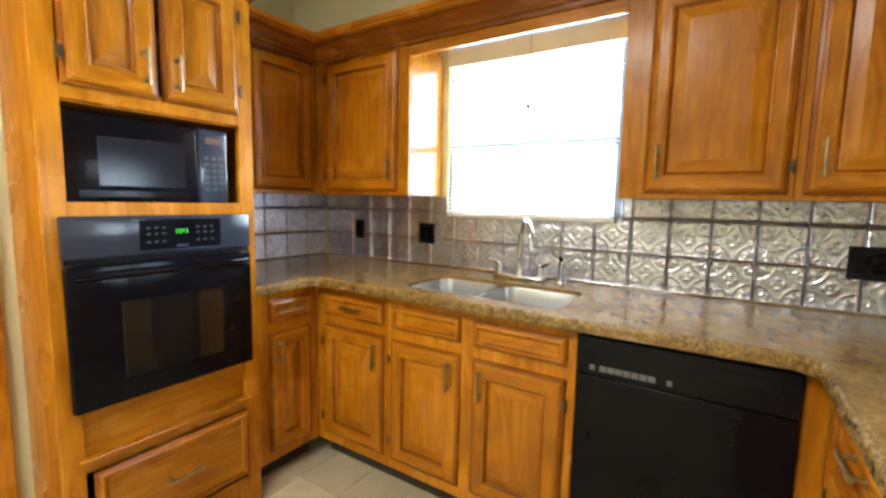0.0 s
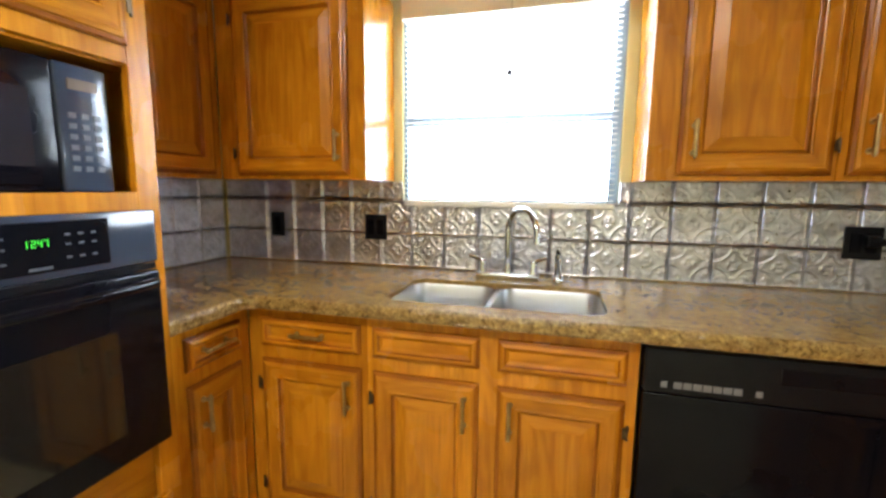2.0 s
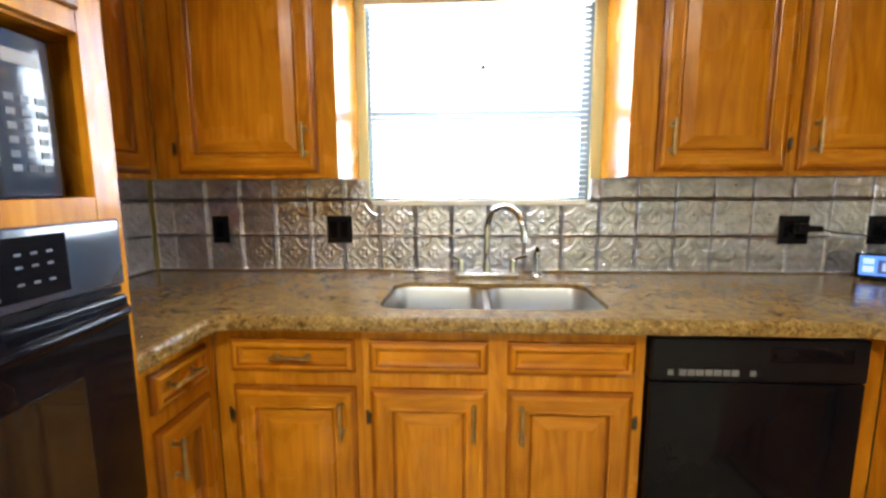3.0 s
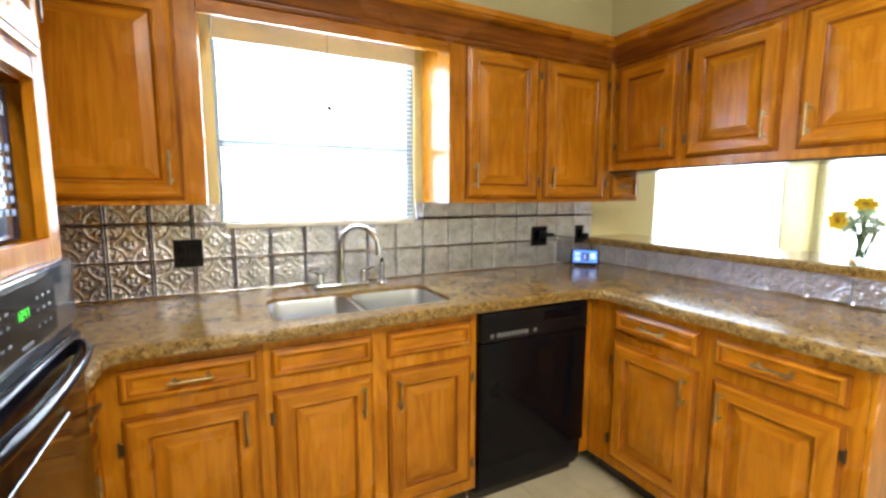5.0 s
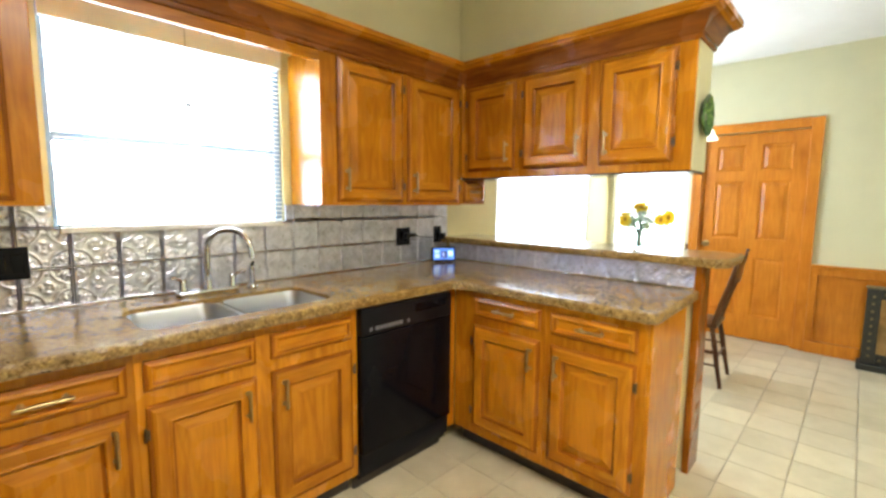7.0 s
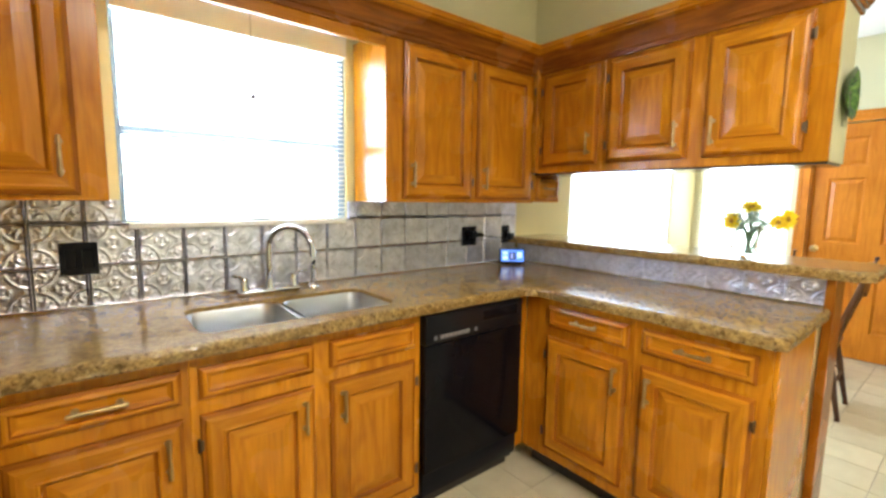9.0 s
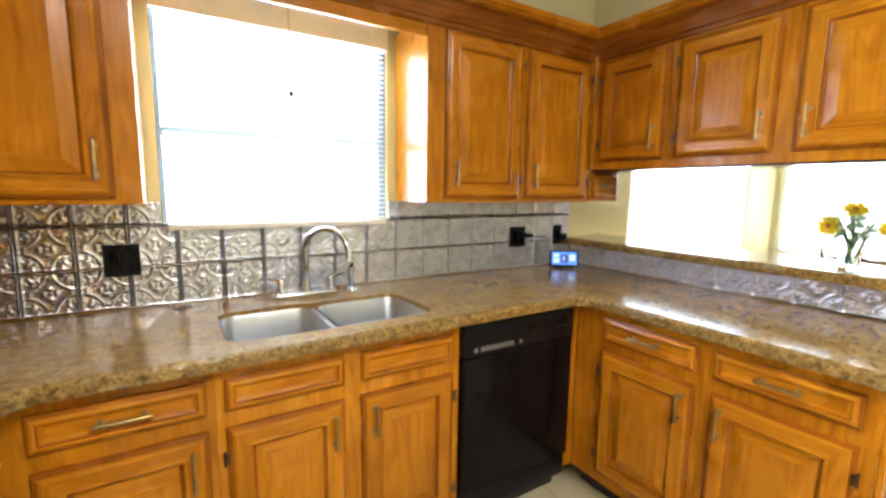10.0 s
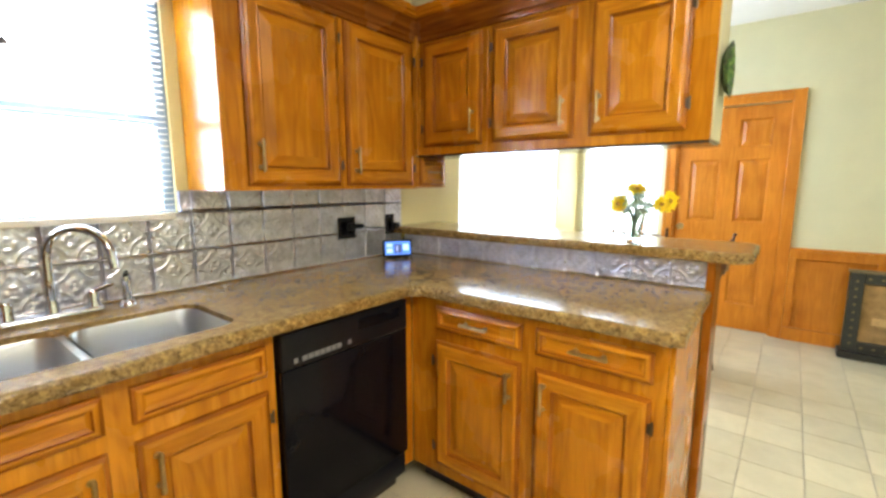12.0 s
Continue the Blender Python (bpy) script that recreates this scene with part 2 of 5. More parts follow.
def tube(bm, pts, r, seg=12):
    pts = [Vector(p) for p in pts]
    rings = []
    up = Vector((0.3, 0.5, 0.81))
    for i, p in enumerate(pts):
        d = (pts[min(i + 1, len(pts) - 1)] - pts[max(i - 1, 0)]).normalized()
        a = d.cross(up).normalized()
        b = d.cross(a)
        rr = r[i] if isinstance(r, (list, tuple)) else r
        rings.append([bm.verts.new(p + rr * (math.cos(2 * math.pi * k / seg) * a + math.sin(2 * math.pi * k / seg) * b)) for k in range(seg)])
    for a, b in zip(rings, rings[1:]):
        for k in range(seg):
            bm.faces.new((a[k], a[(k + 1) % seg], b[(k + 1) % seg], b[k]))
    bm.faces.new(rings[0][::-1])
    bm.faces.new(rings[-1])


def mesh_of(name, bm, mats, smooth=False):
    bmesh.ops.recalc_face_normals(bm, faces=bm.faces)
    me = bpy.data.meshes.new(name)
    bm.to_mesh(me)
    bm.free()
    for m in mats if isinstance(mats, (list, tuple)) else [mats]:
        me.materials.append(m)
    if smooth:
        me.polygons.foreach_set("use_smooth", [True] * len(me.polygons))
        me.set_sharp_from_angle(angle=radians(40))
    return me


def part(name, bm, material, parent=None, label="", smooth=False):
    ob = new(name, mesh_of(name, bm, material, smooth))
    ob.parent = parent
    return tagged(ob, label)


def thing(name, label, category, m=None, group="", kind=""):
    ob = tagged(new(name), label, category, group, kind)
    if m is not None:
        ob.matrix_world = m
    return ob


def structure(name, bm, material, label, category="wall", smooth=False):
    return tagged(new(name, mesh_of(name, bm, material, smooth)), label, category, "", "structure")


# ---- shell of the place ----
CEIL = 2.65
XW, XE, YS = -1.81, 4.0, -4.2
DWX0, DWX1 = 1.83, 3.48

bm = bmesh.new()
T = 0.14
for x0, x1, z0, z1 in ((XW - T, -0.866, 0, CEIL), (0.026, DWX0, 0, CEIL), (DWX1, XE + T, 0, CEIL), (-0.866, 0.026, 0, 1.212), (-0.866, 0.026, 2.085, CEIL),
                       (DWX0, DWX1, 0, 0.80), (DWX0, DWX1, 2.10, CEIL)):
    box(bm, x0, 0, z0, x1, T, z1)
wall_north = structure("wall_north", bm, cream, "cream painted plaster wall with two windows")
bm = bmesh.new()
for y0, y1, z0, z1 in ((-0.05, 0, 0, CEIL), (-0.82, -0.05, 0, 0.80), (-0.82, -0.05, 2.10, CEIL), (-0.95, -0.82, 0, CEIL), (-1.77, -0.95, 1.985, CEIL), (YS, -1.77, 0, CEIL)):
    box(bm, XE, y0, z0, XE + T, y1, z1)
wall_east = structure("wall_east", bm, paint, "pale green painted dining room wall")
bm = bmesh.new()
box(bm, XW - T, -1.58, 0, XW, 0, CEIL)
box(bm, -1.46 - T, YS, 0, -1.42, -1.60, CEIL)
wall_west = structure("wall_west", bm, paint, "green painted kitchen side wall")
bm = bmesh.new()
box(bm, -1.42, YS - T, 0, XE + T, YS, CEIL)
wall_south = structure("wall_south", bm, paint, "green painted wall closing the room")
bm = bmesh.new()
box(bm, XW - T, YS - T, CEIL, XE + T, T, CEIL + 0.1)
ceiling = structure("ceiling", bm, white_paint, "white textured ceiling", "ceiling")
bm = bmesh.new()
box(bm, XW - T, YS - T, -0.12, XE + T, T, -0.006)
floor = structure("floor", bm, grout, "cream ceramic tile floor with beige grout", "floor")
bm = bmesh.new()
box(bm, 1.10, -1.57, 2.125, 1.275, 0, CEIL)
soffit_peninsula = structure("soffit_peninsula", bm, paint, "green painted soffit above the hanging cabinets")
bm = bmesh.new()
box(bm, XW, -0.24, 2.125, 1.10, 0, CEIL)
soffit_north = structure("soffit_north", bm, paint, "green painted soffit above the wall cabinets")


bm = bmesh.new()
box(bm, -1.4195, -1.735, 0.0, -1.398, -1.655, 2.06, 0.004, 2)
structure("trim_west_casing", bm, wood_v, "stained oak door casing beside the oven tower", "trim")


# ---- cabinets ----
def panel_front(w, h, drawer=False):
    """A mitred, moulded front with a raised field; local x across, z up, face towards -y."""
    if drawer:
        rings = [(0, 0), (0, -0.008), (0.003, -0.012), (0.009, -0.0145), (0.0105, -0.0180), (0.017, -0.0208), (0.021, -0.0200), (0.023, -0.0130), (0.025, -0.0115), (0.033, -0.0050), (0.036, -0.0046)]
    else:
        rings = [(0, 0), (0, -0.008), (0.003, -0.012), (0.012, -0.0150), (0.014, -0.0185), (0.023, -0.0220), (0.027, -0.0208), (0.056, -0.0208), (0.060, -0.0228), (0.065, -0.0208),
                 (0.0665, -0.0120), (0.071, -0.0085), (0.074, -0.0070), (0.110, -0.0165), (0.113, -0.0170)]
    # rings of the outer edge and inner groove get the darker oak
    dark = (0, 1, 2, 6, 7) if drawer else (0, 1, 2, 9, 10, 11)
    bm = bmesh.new()
    loops = [[bm.verts.new(p) for p in ((i, y, i), (w - i, y, i), (w - i, y, h - i), (i, y, h - i))] for i, y in rings]
    for a, b in zip(loops, loops[1:]):
        for k in range(4):
            f = bm.faces.new((a[k], a[(k + 1) % 4], b[(k + 1) % 4], b[k]))
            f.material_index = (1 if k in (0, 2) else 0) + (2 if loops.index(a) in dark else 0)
    f = bm.faces.new(loops[-1])
    f.material_index = 1 if drawer else 0
    bm.faces.new(loops[0][::-1])
    return bm


def pull(length=0.10):
    """Antique brass bar pull along local z, standing out along -y."""
    bm = bmesh.new()
    hl = length / 2
    for s in (-1, 1):
        cyl(bm, (0, 0, s * hl * 0.78), (0, -0.026, s * hl * 0.78), 0.0042, seg=10)
        cyl(bm, (0, 0, s * hl * 0.78), (0, -0.004, s * hl * 0.78), 0.0085, seg=12)
        ball(bm, (0, -0.027, s * hl), 0.0062, 1)
        cyl(bm, (0, -0.027, s * hl * 0.60), (0, -0.027, s * hl * 0.66), 0.0068, seg=10)
        cyl(bm, (0, -0.027, s * hl * 0.86), (0, -0.027, s * hl * 0.92), 0.0068, seg=10)
    cyl(bm, (0, -0.027, -hl), (0, -0.027, hl), 0.0056, seg=10)
    return mesh_of("handle", bm, brass, True)


def hinge_mesh():
    bm = bmesh.new()
    box(bm, -0.005, -0.0225, -0.016, 0.006, -0.019, 0.016, 0.001, 1)
    cyl(bm, (-0.006, -0.018, -0.021), (-0.006, -0.018, 0.021), 0.0038, seg=8)
    return mesh_of("hinge", bm, hinge_metal, True)


PULL, PULL_SHORT, HINGE = pull(0.105), pull(0.115), hinge_mesh()


def shared(name, mesh, parent, m):
    ob = new(name, mesh)
    ob.parent = parent
    ob.matrix_local = m
    return ob


def front(cab, x0, x1, z0, z1, drawer=False, handle=None, hinge=None):
    """A door or drawer front on a cabinet's face, with its pull and hinges."""
    w, h = x1 - x0, z1 - z0
    ob = part("drawer_front" if drawer else "door", panel_front(w, h, drawer), [wood_v, wood_h, darkened_v, darkened_h], cab)
    ob.location = (x0, 0, z0)
    if drawer and handle:
        shared("handle", PULL_SHORT, ob, pose(w / 2, -0.0075, h / 2, 0, 90, 0))
    elif handle:
        side, zc = handle
        shared("handle", PULL, ob, pose(0.040 if side == "l" else w - 0.040, -0.0200, zc - z0, 0, 0, 0))
    if hinge:
        for zz in (0.085, h - 0.085):
            shared("hinge", HINGE, ob, pose(-0.001, 0, zz) if hinge == "l" else pose(w + 0.001, 0, zz, 0, 0, 0) @ Matrix.Diagonal((-1, 1, 1, 1)))
    return ob


def cabinet(name, label, m, w, z0, z1, depth, toe=False):
    cab = thing(name, label, "cabinet", m)
    bm = bmesh.new()
    box(bm, 0.0182, depth - 0.008, z0, w - 0.0182, depth, z1)
    part("back_panel", bm, wood_v, cab)
    for x in (0, w - 0.018):
        bm = bmesh.new()
        box(bm, x, 0.02, z0, x + 0.018, depth, z1)
        part("side_panel", bm, wood_v, cab)
    bm = bmesh.new()
    box(bm, 0.0182, 0.02, z0, w - 0.0182, depth - 0.0082, z0 + 0.018)
    part("bottom_panel", bm, wood_h, cab)
    if not toe:
        bm = bmesh.new()
        box(bm, 0.0182, 0.02, z1 - 0.018, w - 0.0182, depth - 0.0082, z1)
        part("top_panel", bm, wood_h, cab)
    bm = bmesh.new()
    box(bm, 0, 0, z0, w, 0.0195, z1, 0.0015, 1)
    part("face_frame", bm, wood_v, cab)
    if toe:
        bm = bmesh.new()
        box(bm, 0, 0.075, 0.0, w, depth - 0.05, z0 - 0.001)
        part("toe_kick", bm, toe_black, cab)
    return cab


FN, FP, FW = -0.61, 0.67, -1.205        # face planes of the three base runs
Z0, Z1 = 0.10, 0.868
base = cabinet("base_cabinet", "honey oak base cabinet with one drawer over a door", pose(-1.205, FN, 0), 0.44, Z0, Z1, 0.60, True)
front(base, 0.055, 0.42, 0.735, 0.832, True, True)
front(base, 0.055, 0.42, 0.15, 0.690, False, ("r", 0.60), "l")
sink_base = cabinet("sink_base_cabinet", "honey oak sink cabinet with two false drawer fronts and two doors", pose(-0.765, FN, 0), 0.80, Z0, Z1, 0.60, True)
front(sink_base, 0.022, 0.362, 0.735, 0.832, True)
front(sink_base, 0.417, 0.770, 0.735, 0.832, True)
front(sink_base, 0.022, 0.362, 0.15, 0.688, False, ("r", 0.60), "l")
front(sink_base, 0.417, 0.770, 0.15, 0.688, False, ("l", 0.60), "r")
corner = cabinet("corner_filler_cabinet", "plain honey oak corner filler beside the dishwasher", pose(0.614, FN, 0), 0.056, Z0, Z1, 0.60, True)
pen = cabinet("base_cabinet", "honey oak base cabinet with one drawer over a door", pose(FP, -0.612, 0, 0, 0, -90), 0.545, Z0, Z1, 0.43, True)
front(pen, 0.135, 0.522, 0.738, 0.836, True, True)
front(pen, 0.135, 0.522, 0.15, 0.692, False, ("r", 0.60), "l")
pen = cabinet("base_cabinet", "honey oak end base cabinet with one drawer over a door", pose(FP, -1.158, 0, 0, 0, -90), 0.442, Z0, Z1, 0.43, True)
front(pen, 0.030, 0.405, 0.738, 0.836, True, True)
front(pen, 0.030, 0.405, 0.15, 0.692, False, ("l", 0.60), "r")
west = cabinet("base_cabinet", "narrow honey oak base cabinet with drawer beside the oven", pose(FW, -0.968, 0, 0, 0, 90), 0.357, Z0, Z1, 0.60, True)
front(west, 0.085, 0.305, 0.735, 0.832, True, True)
front(west, 0.085, 0.305, 0.15, 0.690, False, ("l", 0.60))

# wall cabinets
UB, UT = 1.295, 2.03
up = cabinet("wall_cabinet", "honey oak corner wall cabinet with a raised-panel door", pose(-1.55, -0.30, 0), 0.645, UB, UT, 0.295)
front(up, 0.085, 0.580, 1.312, 1.992, False, ("r", 1.42), "l")
up = cabinet("wall_cabinet", "honey oak wall cabinet beside the oven tower", pose(-1.55, -0.968, 0, 0, 0, 90), 0.666, UB, UT, 0.255)
front(up, 0.250, 0.625, 1.312, 1.992, False, None, "l")
up = cabinet("wall_cabinet", "honey oak wall cabinet beside the sink window", pose(0.068, -0.30, 0), 0.51, UB, UT, 0.295)
front(up, 0.085, 0.495, 1.312, 1.995, False, ("l", 1.42), "r")
up = cabinet("wall_cabinet", "honey oak wall cabinet in the corner", pose(0.579, -0.30, 0), 0.475, UB, UT, 0.295)
front(up, 0.020, 0.440, 1.312, 1.995, False, ("l", 1.42), "r")
PB = 1.462
# near-black gloss that paints the shade below the hanging cabinets
shade_gloss = plain("shade_dark_underside", (0.030, 0.026, 0.024), 0.16, 0, 0.15, 8)


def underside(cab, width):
    """Thin added board under a hanging cabinet, coloured dark for the unlit underside."""
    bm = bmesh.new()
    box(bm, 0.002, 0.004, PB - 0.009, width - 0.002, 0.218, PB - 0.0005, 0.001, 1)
    part("bottom_board", bm, shade_gloss, cab, "added glossy board, coloured dark for the unlit underside")


up = cabinet("hanging_cabinet", "honey oak hanging cabinet over the bar, one door", pose(1.055, -0.302, 0, 0, 0, -90), 0.425, PB, UT, 0.22)
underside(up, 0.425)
front(up, 0.060, 0.400, 1.500, 1.985, False, ("r", 1.60), "l")
up = cabinet("hanging_cabinet", "honey oak hanging cabinet over the bar, two doors", pose(1.055, -0.728, 0, 0, 0, -90), 0.872, PB, UT, 0.22)
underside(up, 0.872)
front(up, 0.030, 0.402, 1.500, 1.985, False, ("r", 1.60), "l")
front(up, 0.465, 0.800, 1.500, 1.985, False, ("l", 1.60), "r")
bm = bmesh.new()
box(bm, 1.062, -1.604, PB + 0.002, 1.273, -1.6005, UT)
structure("trim_end_panel", bm, paint, "green painted end panel of the hanging cabinets", "panel")

bm = bmesh.new()
box(bm, 1.030, -0.331, PB + 0.001, 1.0545, -0.3006, UT - 0.001, 0.002, 1)
structure("trim_corner_stile", bm, wood_v, "narrow oak stile in the cabinet corner", "trim")

# small spice drawer box under the corner
spice = thing("spice_drawer", "small honey oak spice drawer box under the wall cabinets", "drawer", pose(1.056, -0.30, 0))
bm = bmesh.new()
box(bm, 0, 0.0, 1.30, 0.24, 0.29, 1.458, 0.002, 1)
part("body", bm, wood_h, spice)
sf = part("drawer_front", panel_front(0.20, 0.135, True), [wood_v, wood_h, darkened_v, darkened_h], spice)
sf.location = (0.02, 0, 1.312)
shared("handle", PULL_SHORT, sf, pose(0.10, -0.0075, 0.0675, 0, 90, 0) @ Matrix.Diagonal((0.7, 0.7, 0.7, 1)))

# valance board over the window
bm = bmesh.new()
box(bm, -0.904, -0.30, 1.952, 0.067, -0.278, UT, 0.002, 1)
tagged(part("window_valance", bm, wood_h), "honey oak valance board above the sink window", "valance")


def crown(name, path, label, closed_z=(1.998, 2.128), k=1.0):
    """A mitred crown moulding along a path of plan corners; the outside lies to the path's right."""
    z0, z1 = closed_z
    h = z1 - z0
    prof = [(0.0, 0.0), (0.010, 0.0), (0.013, 0.008), (0.013, 0.018), (0.022, 0.024), (0.024, 0.034), (0.030, 0.040), (0.034, 0.056), (0.046, 0.076), (0.064, 0.090), (0.080, 0.096),
            (0.082, 0.104), (0.092, 0.106), (0.094, 0.13), (0.0, 0.13)]
    pts = [Vector((x, y)) for x, y in path]
    nrm = []
    for a, b in zip(pts, pts[1:]):
        d = (b - a).normalized()
        nrm.append(Vector((d.y, -d.x)))
    bm = bmesh.new()
    rings = []
    for i, p in enumerate(pts):
        if i == 0:
            n = nrm[0]
        elif i == len(pts) - 1:
            n = nrm[-1]
        else:
            n = nrm[i - 1] + nrm[i]
            n = n / n.dot(nrm[i])
        rings.append([bm.verts.new((p.x + n.x * o * k, p.y + n.y * o * k, z0 + zz * h / 0.13)) for o, zz in prof])
    for j, (a, b) in enumerate(zip(rings, rings[1:])):
        along_x = abs(pts[j + 1].x - pts[j].x) > abs(pts[j + 1].y - pts[j].y)
        for q in range(len(prof) - 1):
            f = bm.faces.new((a[q], b[q], b[q + 1], a[q + 1]))
            # lower profile faces use the dark oak, the upper ones the cabinet oak
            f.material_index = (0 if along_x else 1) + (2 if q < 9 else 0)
    bm.faces.new(rings[0])
    bm.faces.new(rings[-1][::-1])
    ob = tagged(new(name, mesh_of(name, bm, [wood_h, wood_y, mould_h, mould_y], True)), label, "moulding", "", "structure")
    return ob


crown("trim_crown", [(-1.55, -0.97), (-1.55, -0.30), (1.055, -0.30), (1.055, -1.602), (1.278, -1.602), (1.278, -0.005)], "oak crown moulding along the cabinet tops, darker on its lower faces")
crown("trim_crown_tower", [(-1.78, -1.612), (-1.148, -1.612), (-1.148, -0.966), (-1.56, -0.966)][::1], "oak crown moulding on the oven tower, darker on its lower faces")

# ---- oven tower ----
tower = thing("oven_tower", "tall honey oak oven cabinet with doors, microwave niche and drawer", "cabinet", pose(-1.15, -1.612, 0, 0, 0, 90))
TW = 0.642
for x in (0, TW - 0.02):
    bm = bmesh.new()
    box(bm, x, 0.02, 0, x + 0.02, 0.64, UT)
    part("side_panel", bm, wood_v, tower)
bm = bmesh.new()
box(bm, 0.0202, 0.62, 0, TW - 0.0202, 0.64, UT)
part("rear_panel", bm, wood_v, tower)
for z in (0.10, 0.455, 0.60, 1.235, 1.548, UT - 0.02):
    bm = bmesh.new()
    box(bm, 0.0202, 0.02, z - 0.018, TW - 0.0202, 0.6198, z)
    part("shelf", bm, wood_h, tower)
bm = bmesh.new()
box(bm, 0, 0, 0.0, 0.058, 0.0195, UT, 0.0015, 1)
box(bm, TW - 0.058, 0, 0.0, TW, 0.0195, UT, 0.0015, 1)
for a, b in ((0.0, 0.14), (0.43, 0.47), (1.205, 1.248), (1.535, 1.59), (1.99, UT)):
    box(bm, 0.0582, 0.0005, a, TW - 0.0582, 0.019, b, 0.001, 1)
part("face_frame", bm, wood_v, tower)
bm = bmesh.new()
box(bm, 0.059, 0.018, 0.455, TW - 0.059, 0.03, 0.62)
part("back_panel", bm, wood_h, tower)
bm = bmesh.new()
box(bm, 0.04, -0.016, 0.455, TW - 0.04, 0.0, 0.478, 0.004, 2)
part("ledge", bm, wood_h, tower)
front(tower, 0.062, 0.308, 1.572, 2.005, False, ("r", 1.665), "l")
front(tower, 0.322, 0.582, 1.572, 2.005, False, ("l", 1.665), "r")
front(tower, 0.075, TW - 0.055, 0.155, 0.425, True, True)

# wall oven
oven = thing("wall_oven", "black built-in wall oven with grey control panel", "oven", pose(-1.15, -1.612, 0, 0, 0, 90))
OX0, OX1 = 0.030, 0.606
bm = bmesh.new()
box(bm, OX0 + 0.03, 0.02, 0.625, OX1 - 0.03, 0.55, 1.2)
part("body", bm, black_satin, oven)
bm = bmesh.new()
box(bm, OX0, -0.0230, 1.082, OX1, -0.001, 1.208, 0.006, 3)
panel = part("control_panel", bm, grey_panel, oven, "slate grey glass control panel", True)
bm = bmesh.new()
box(bm, 0.225, -0.0248, 1.098, 0.488, -0.0232, 1.194, 0.0006, 1)
part("touch_field", bm, black_gloss, panel, "black glossy touch field")
bm = bmesh.new()
segs = {"1": "bc", "2": "abged", "4": "fgbc", "7": "abc", "0": "abcdef"}
for i, ch in enumerate("1247"):
    x, z, w, h = 0.330 + i * 0.0105 + (0.003 if i > 0 else 0), 1.148, 0.006, 0.012
    for s in segs[ch]:
        sx0, sz0, sx1, sz1 = {"a": (0, h, w, h), "b": (w, h / 2, w, h), "c": (w, 0, w, h / 2), "d": (0, 0, w, 0), "e": (0, 0, 0, h / 2), "f": (0, h / 2, 0, h), "g": (0, h / 2, w, h / 2)}[s]
        box(bm, x + sx0 - 0.0007, -0.0258, z + sz0 - 0.0007, x + sx1 + 0.0007, -0.0250, z + sz1 + 0.0007)
part("clock_display", bm, led_green, panel, "green lit clock digits")
bm = bmesh.new()
box(bm, -0.005, -0.0004, -0.002, 0.005, 0.0004, 0.002)
BUTTON = mesh_of("button", bm, silver_print)
bm = bmesh.new()
for bx in (0.245, 0.268, 0.291, 0.400, 0.425, 0.450):
    for bz in (1.120, 1.146, 1.165):
        shared("button", BUTTON, panel, pose(bx + 0.006, -0.0253, bz + 0.0025))
box(bm, 0.335, -0.0256, 1.104, 0.375, -0.0250, 1.109)
part("maker_mark", bm, silver_print, panel, "pale maker's mark bar")
bm = bmesh.new()
box(bm, 0.205, -0.0242, 1.190, 0.245, -0.0234, 1.196)
part("maker_mark", bm, silver_print, panel, "pale maker's mark bar")
bm = bmesh.new()
box(bm, OX0 + 0.004, -0.016, 1.066, OX1 - 0.004, -0.002, 1.080)
part("vent_strip", bm, black_satin, oven)
bm = bmesh.new()
box(bm, OX0 + 0.002, -0.028, 0.628, OX1 - 0.002, -0.001, 1.064, 0.008, 3)
odoor = part("oven_door", bm, black_gloss, oven, "", True)
bm = bmesh.new()
box(bm, 0.165, -0.0305, 0.70, 0.485, -0.0275, 0.945, 0.002, 1)
part("window_glass", bm, black_glass, odoor, "dark oven window glass")
bm = bmesh.new()
pts = []
for i in range(15):
    u = i / 14
    pts.append((OX0 + 0.02 + u * (OX1 - OX0 - 0.04), -0.030 - 0.030 * math.sin(math.pi * min(1, max(0, u * 1.0))) ** 0.5, 1.035))
tube(bm, pts, 0.013, 12)
part("handle", bm, black_gloss, odoor, "curved glossy black bar handle", True)

# microwave in its niche
mw = thing("microwave_oven", "black countertop microwave in the oven tower niche", "microwave", pose(-1.15, -1.612, 0, 0, 0, 90))
MX0, MX1, MY, MZ0, MZ1 = 0.063, 0.560, 0.060, 1.2375, 1.515
bm = bmesh.new()
box(bm, MX0, MY, MZ0 + 0.008, MX1, MY + 0.36, MZ1, 0.004, 2)
part("body", bm, black_satin, mw)
for x in (MX0 + 0.03, MX1 - 0.05):
    bm = bmesh.new()
    cyl(bm, (x, MY + 0.05, MZ0 - 0.0022), (x, MY + 0.05, MZ0 + 0.01), 0.012)
    part("foot", bm, black_satin, mw)
bm = bmesh.new()
box(bm, MX0 + 0.002, MY - 0.03, MZ0 + 0.010, MX1 - 0.115, MY - 0.001, MZ1 - 0.002, 0.006, 3)
mdoor = part("microwave_door", bm, black_gloss, mw, "", True)
bm = bmesh.new()
box(bm, MX0 + 0.085, MY - 0.0325, MZ0 + 0.06, MX1 - 0.160, MY - 0.0295, MZ1 - 0.068, 0.001, 1)
part("window_glass", bm, plain("microwave_window", (0.008, 0.011, 0.018), 0.14, 0, 0.1, 5), mdoor, "dark grey window")
bm = bmesh.new()
box(bm, MX0 + 0.03, MY - 0.034, MZ0 + 0.024, MX1 - 0.15, MY - 0.029, MZ0 + 0.048, 0.002, 1)
part("trim_strip", bm, black_gloss, mdoor)
bm = bmesh.new()
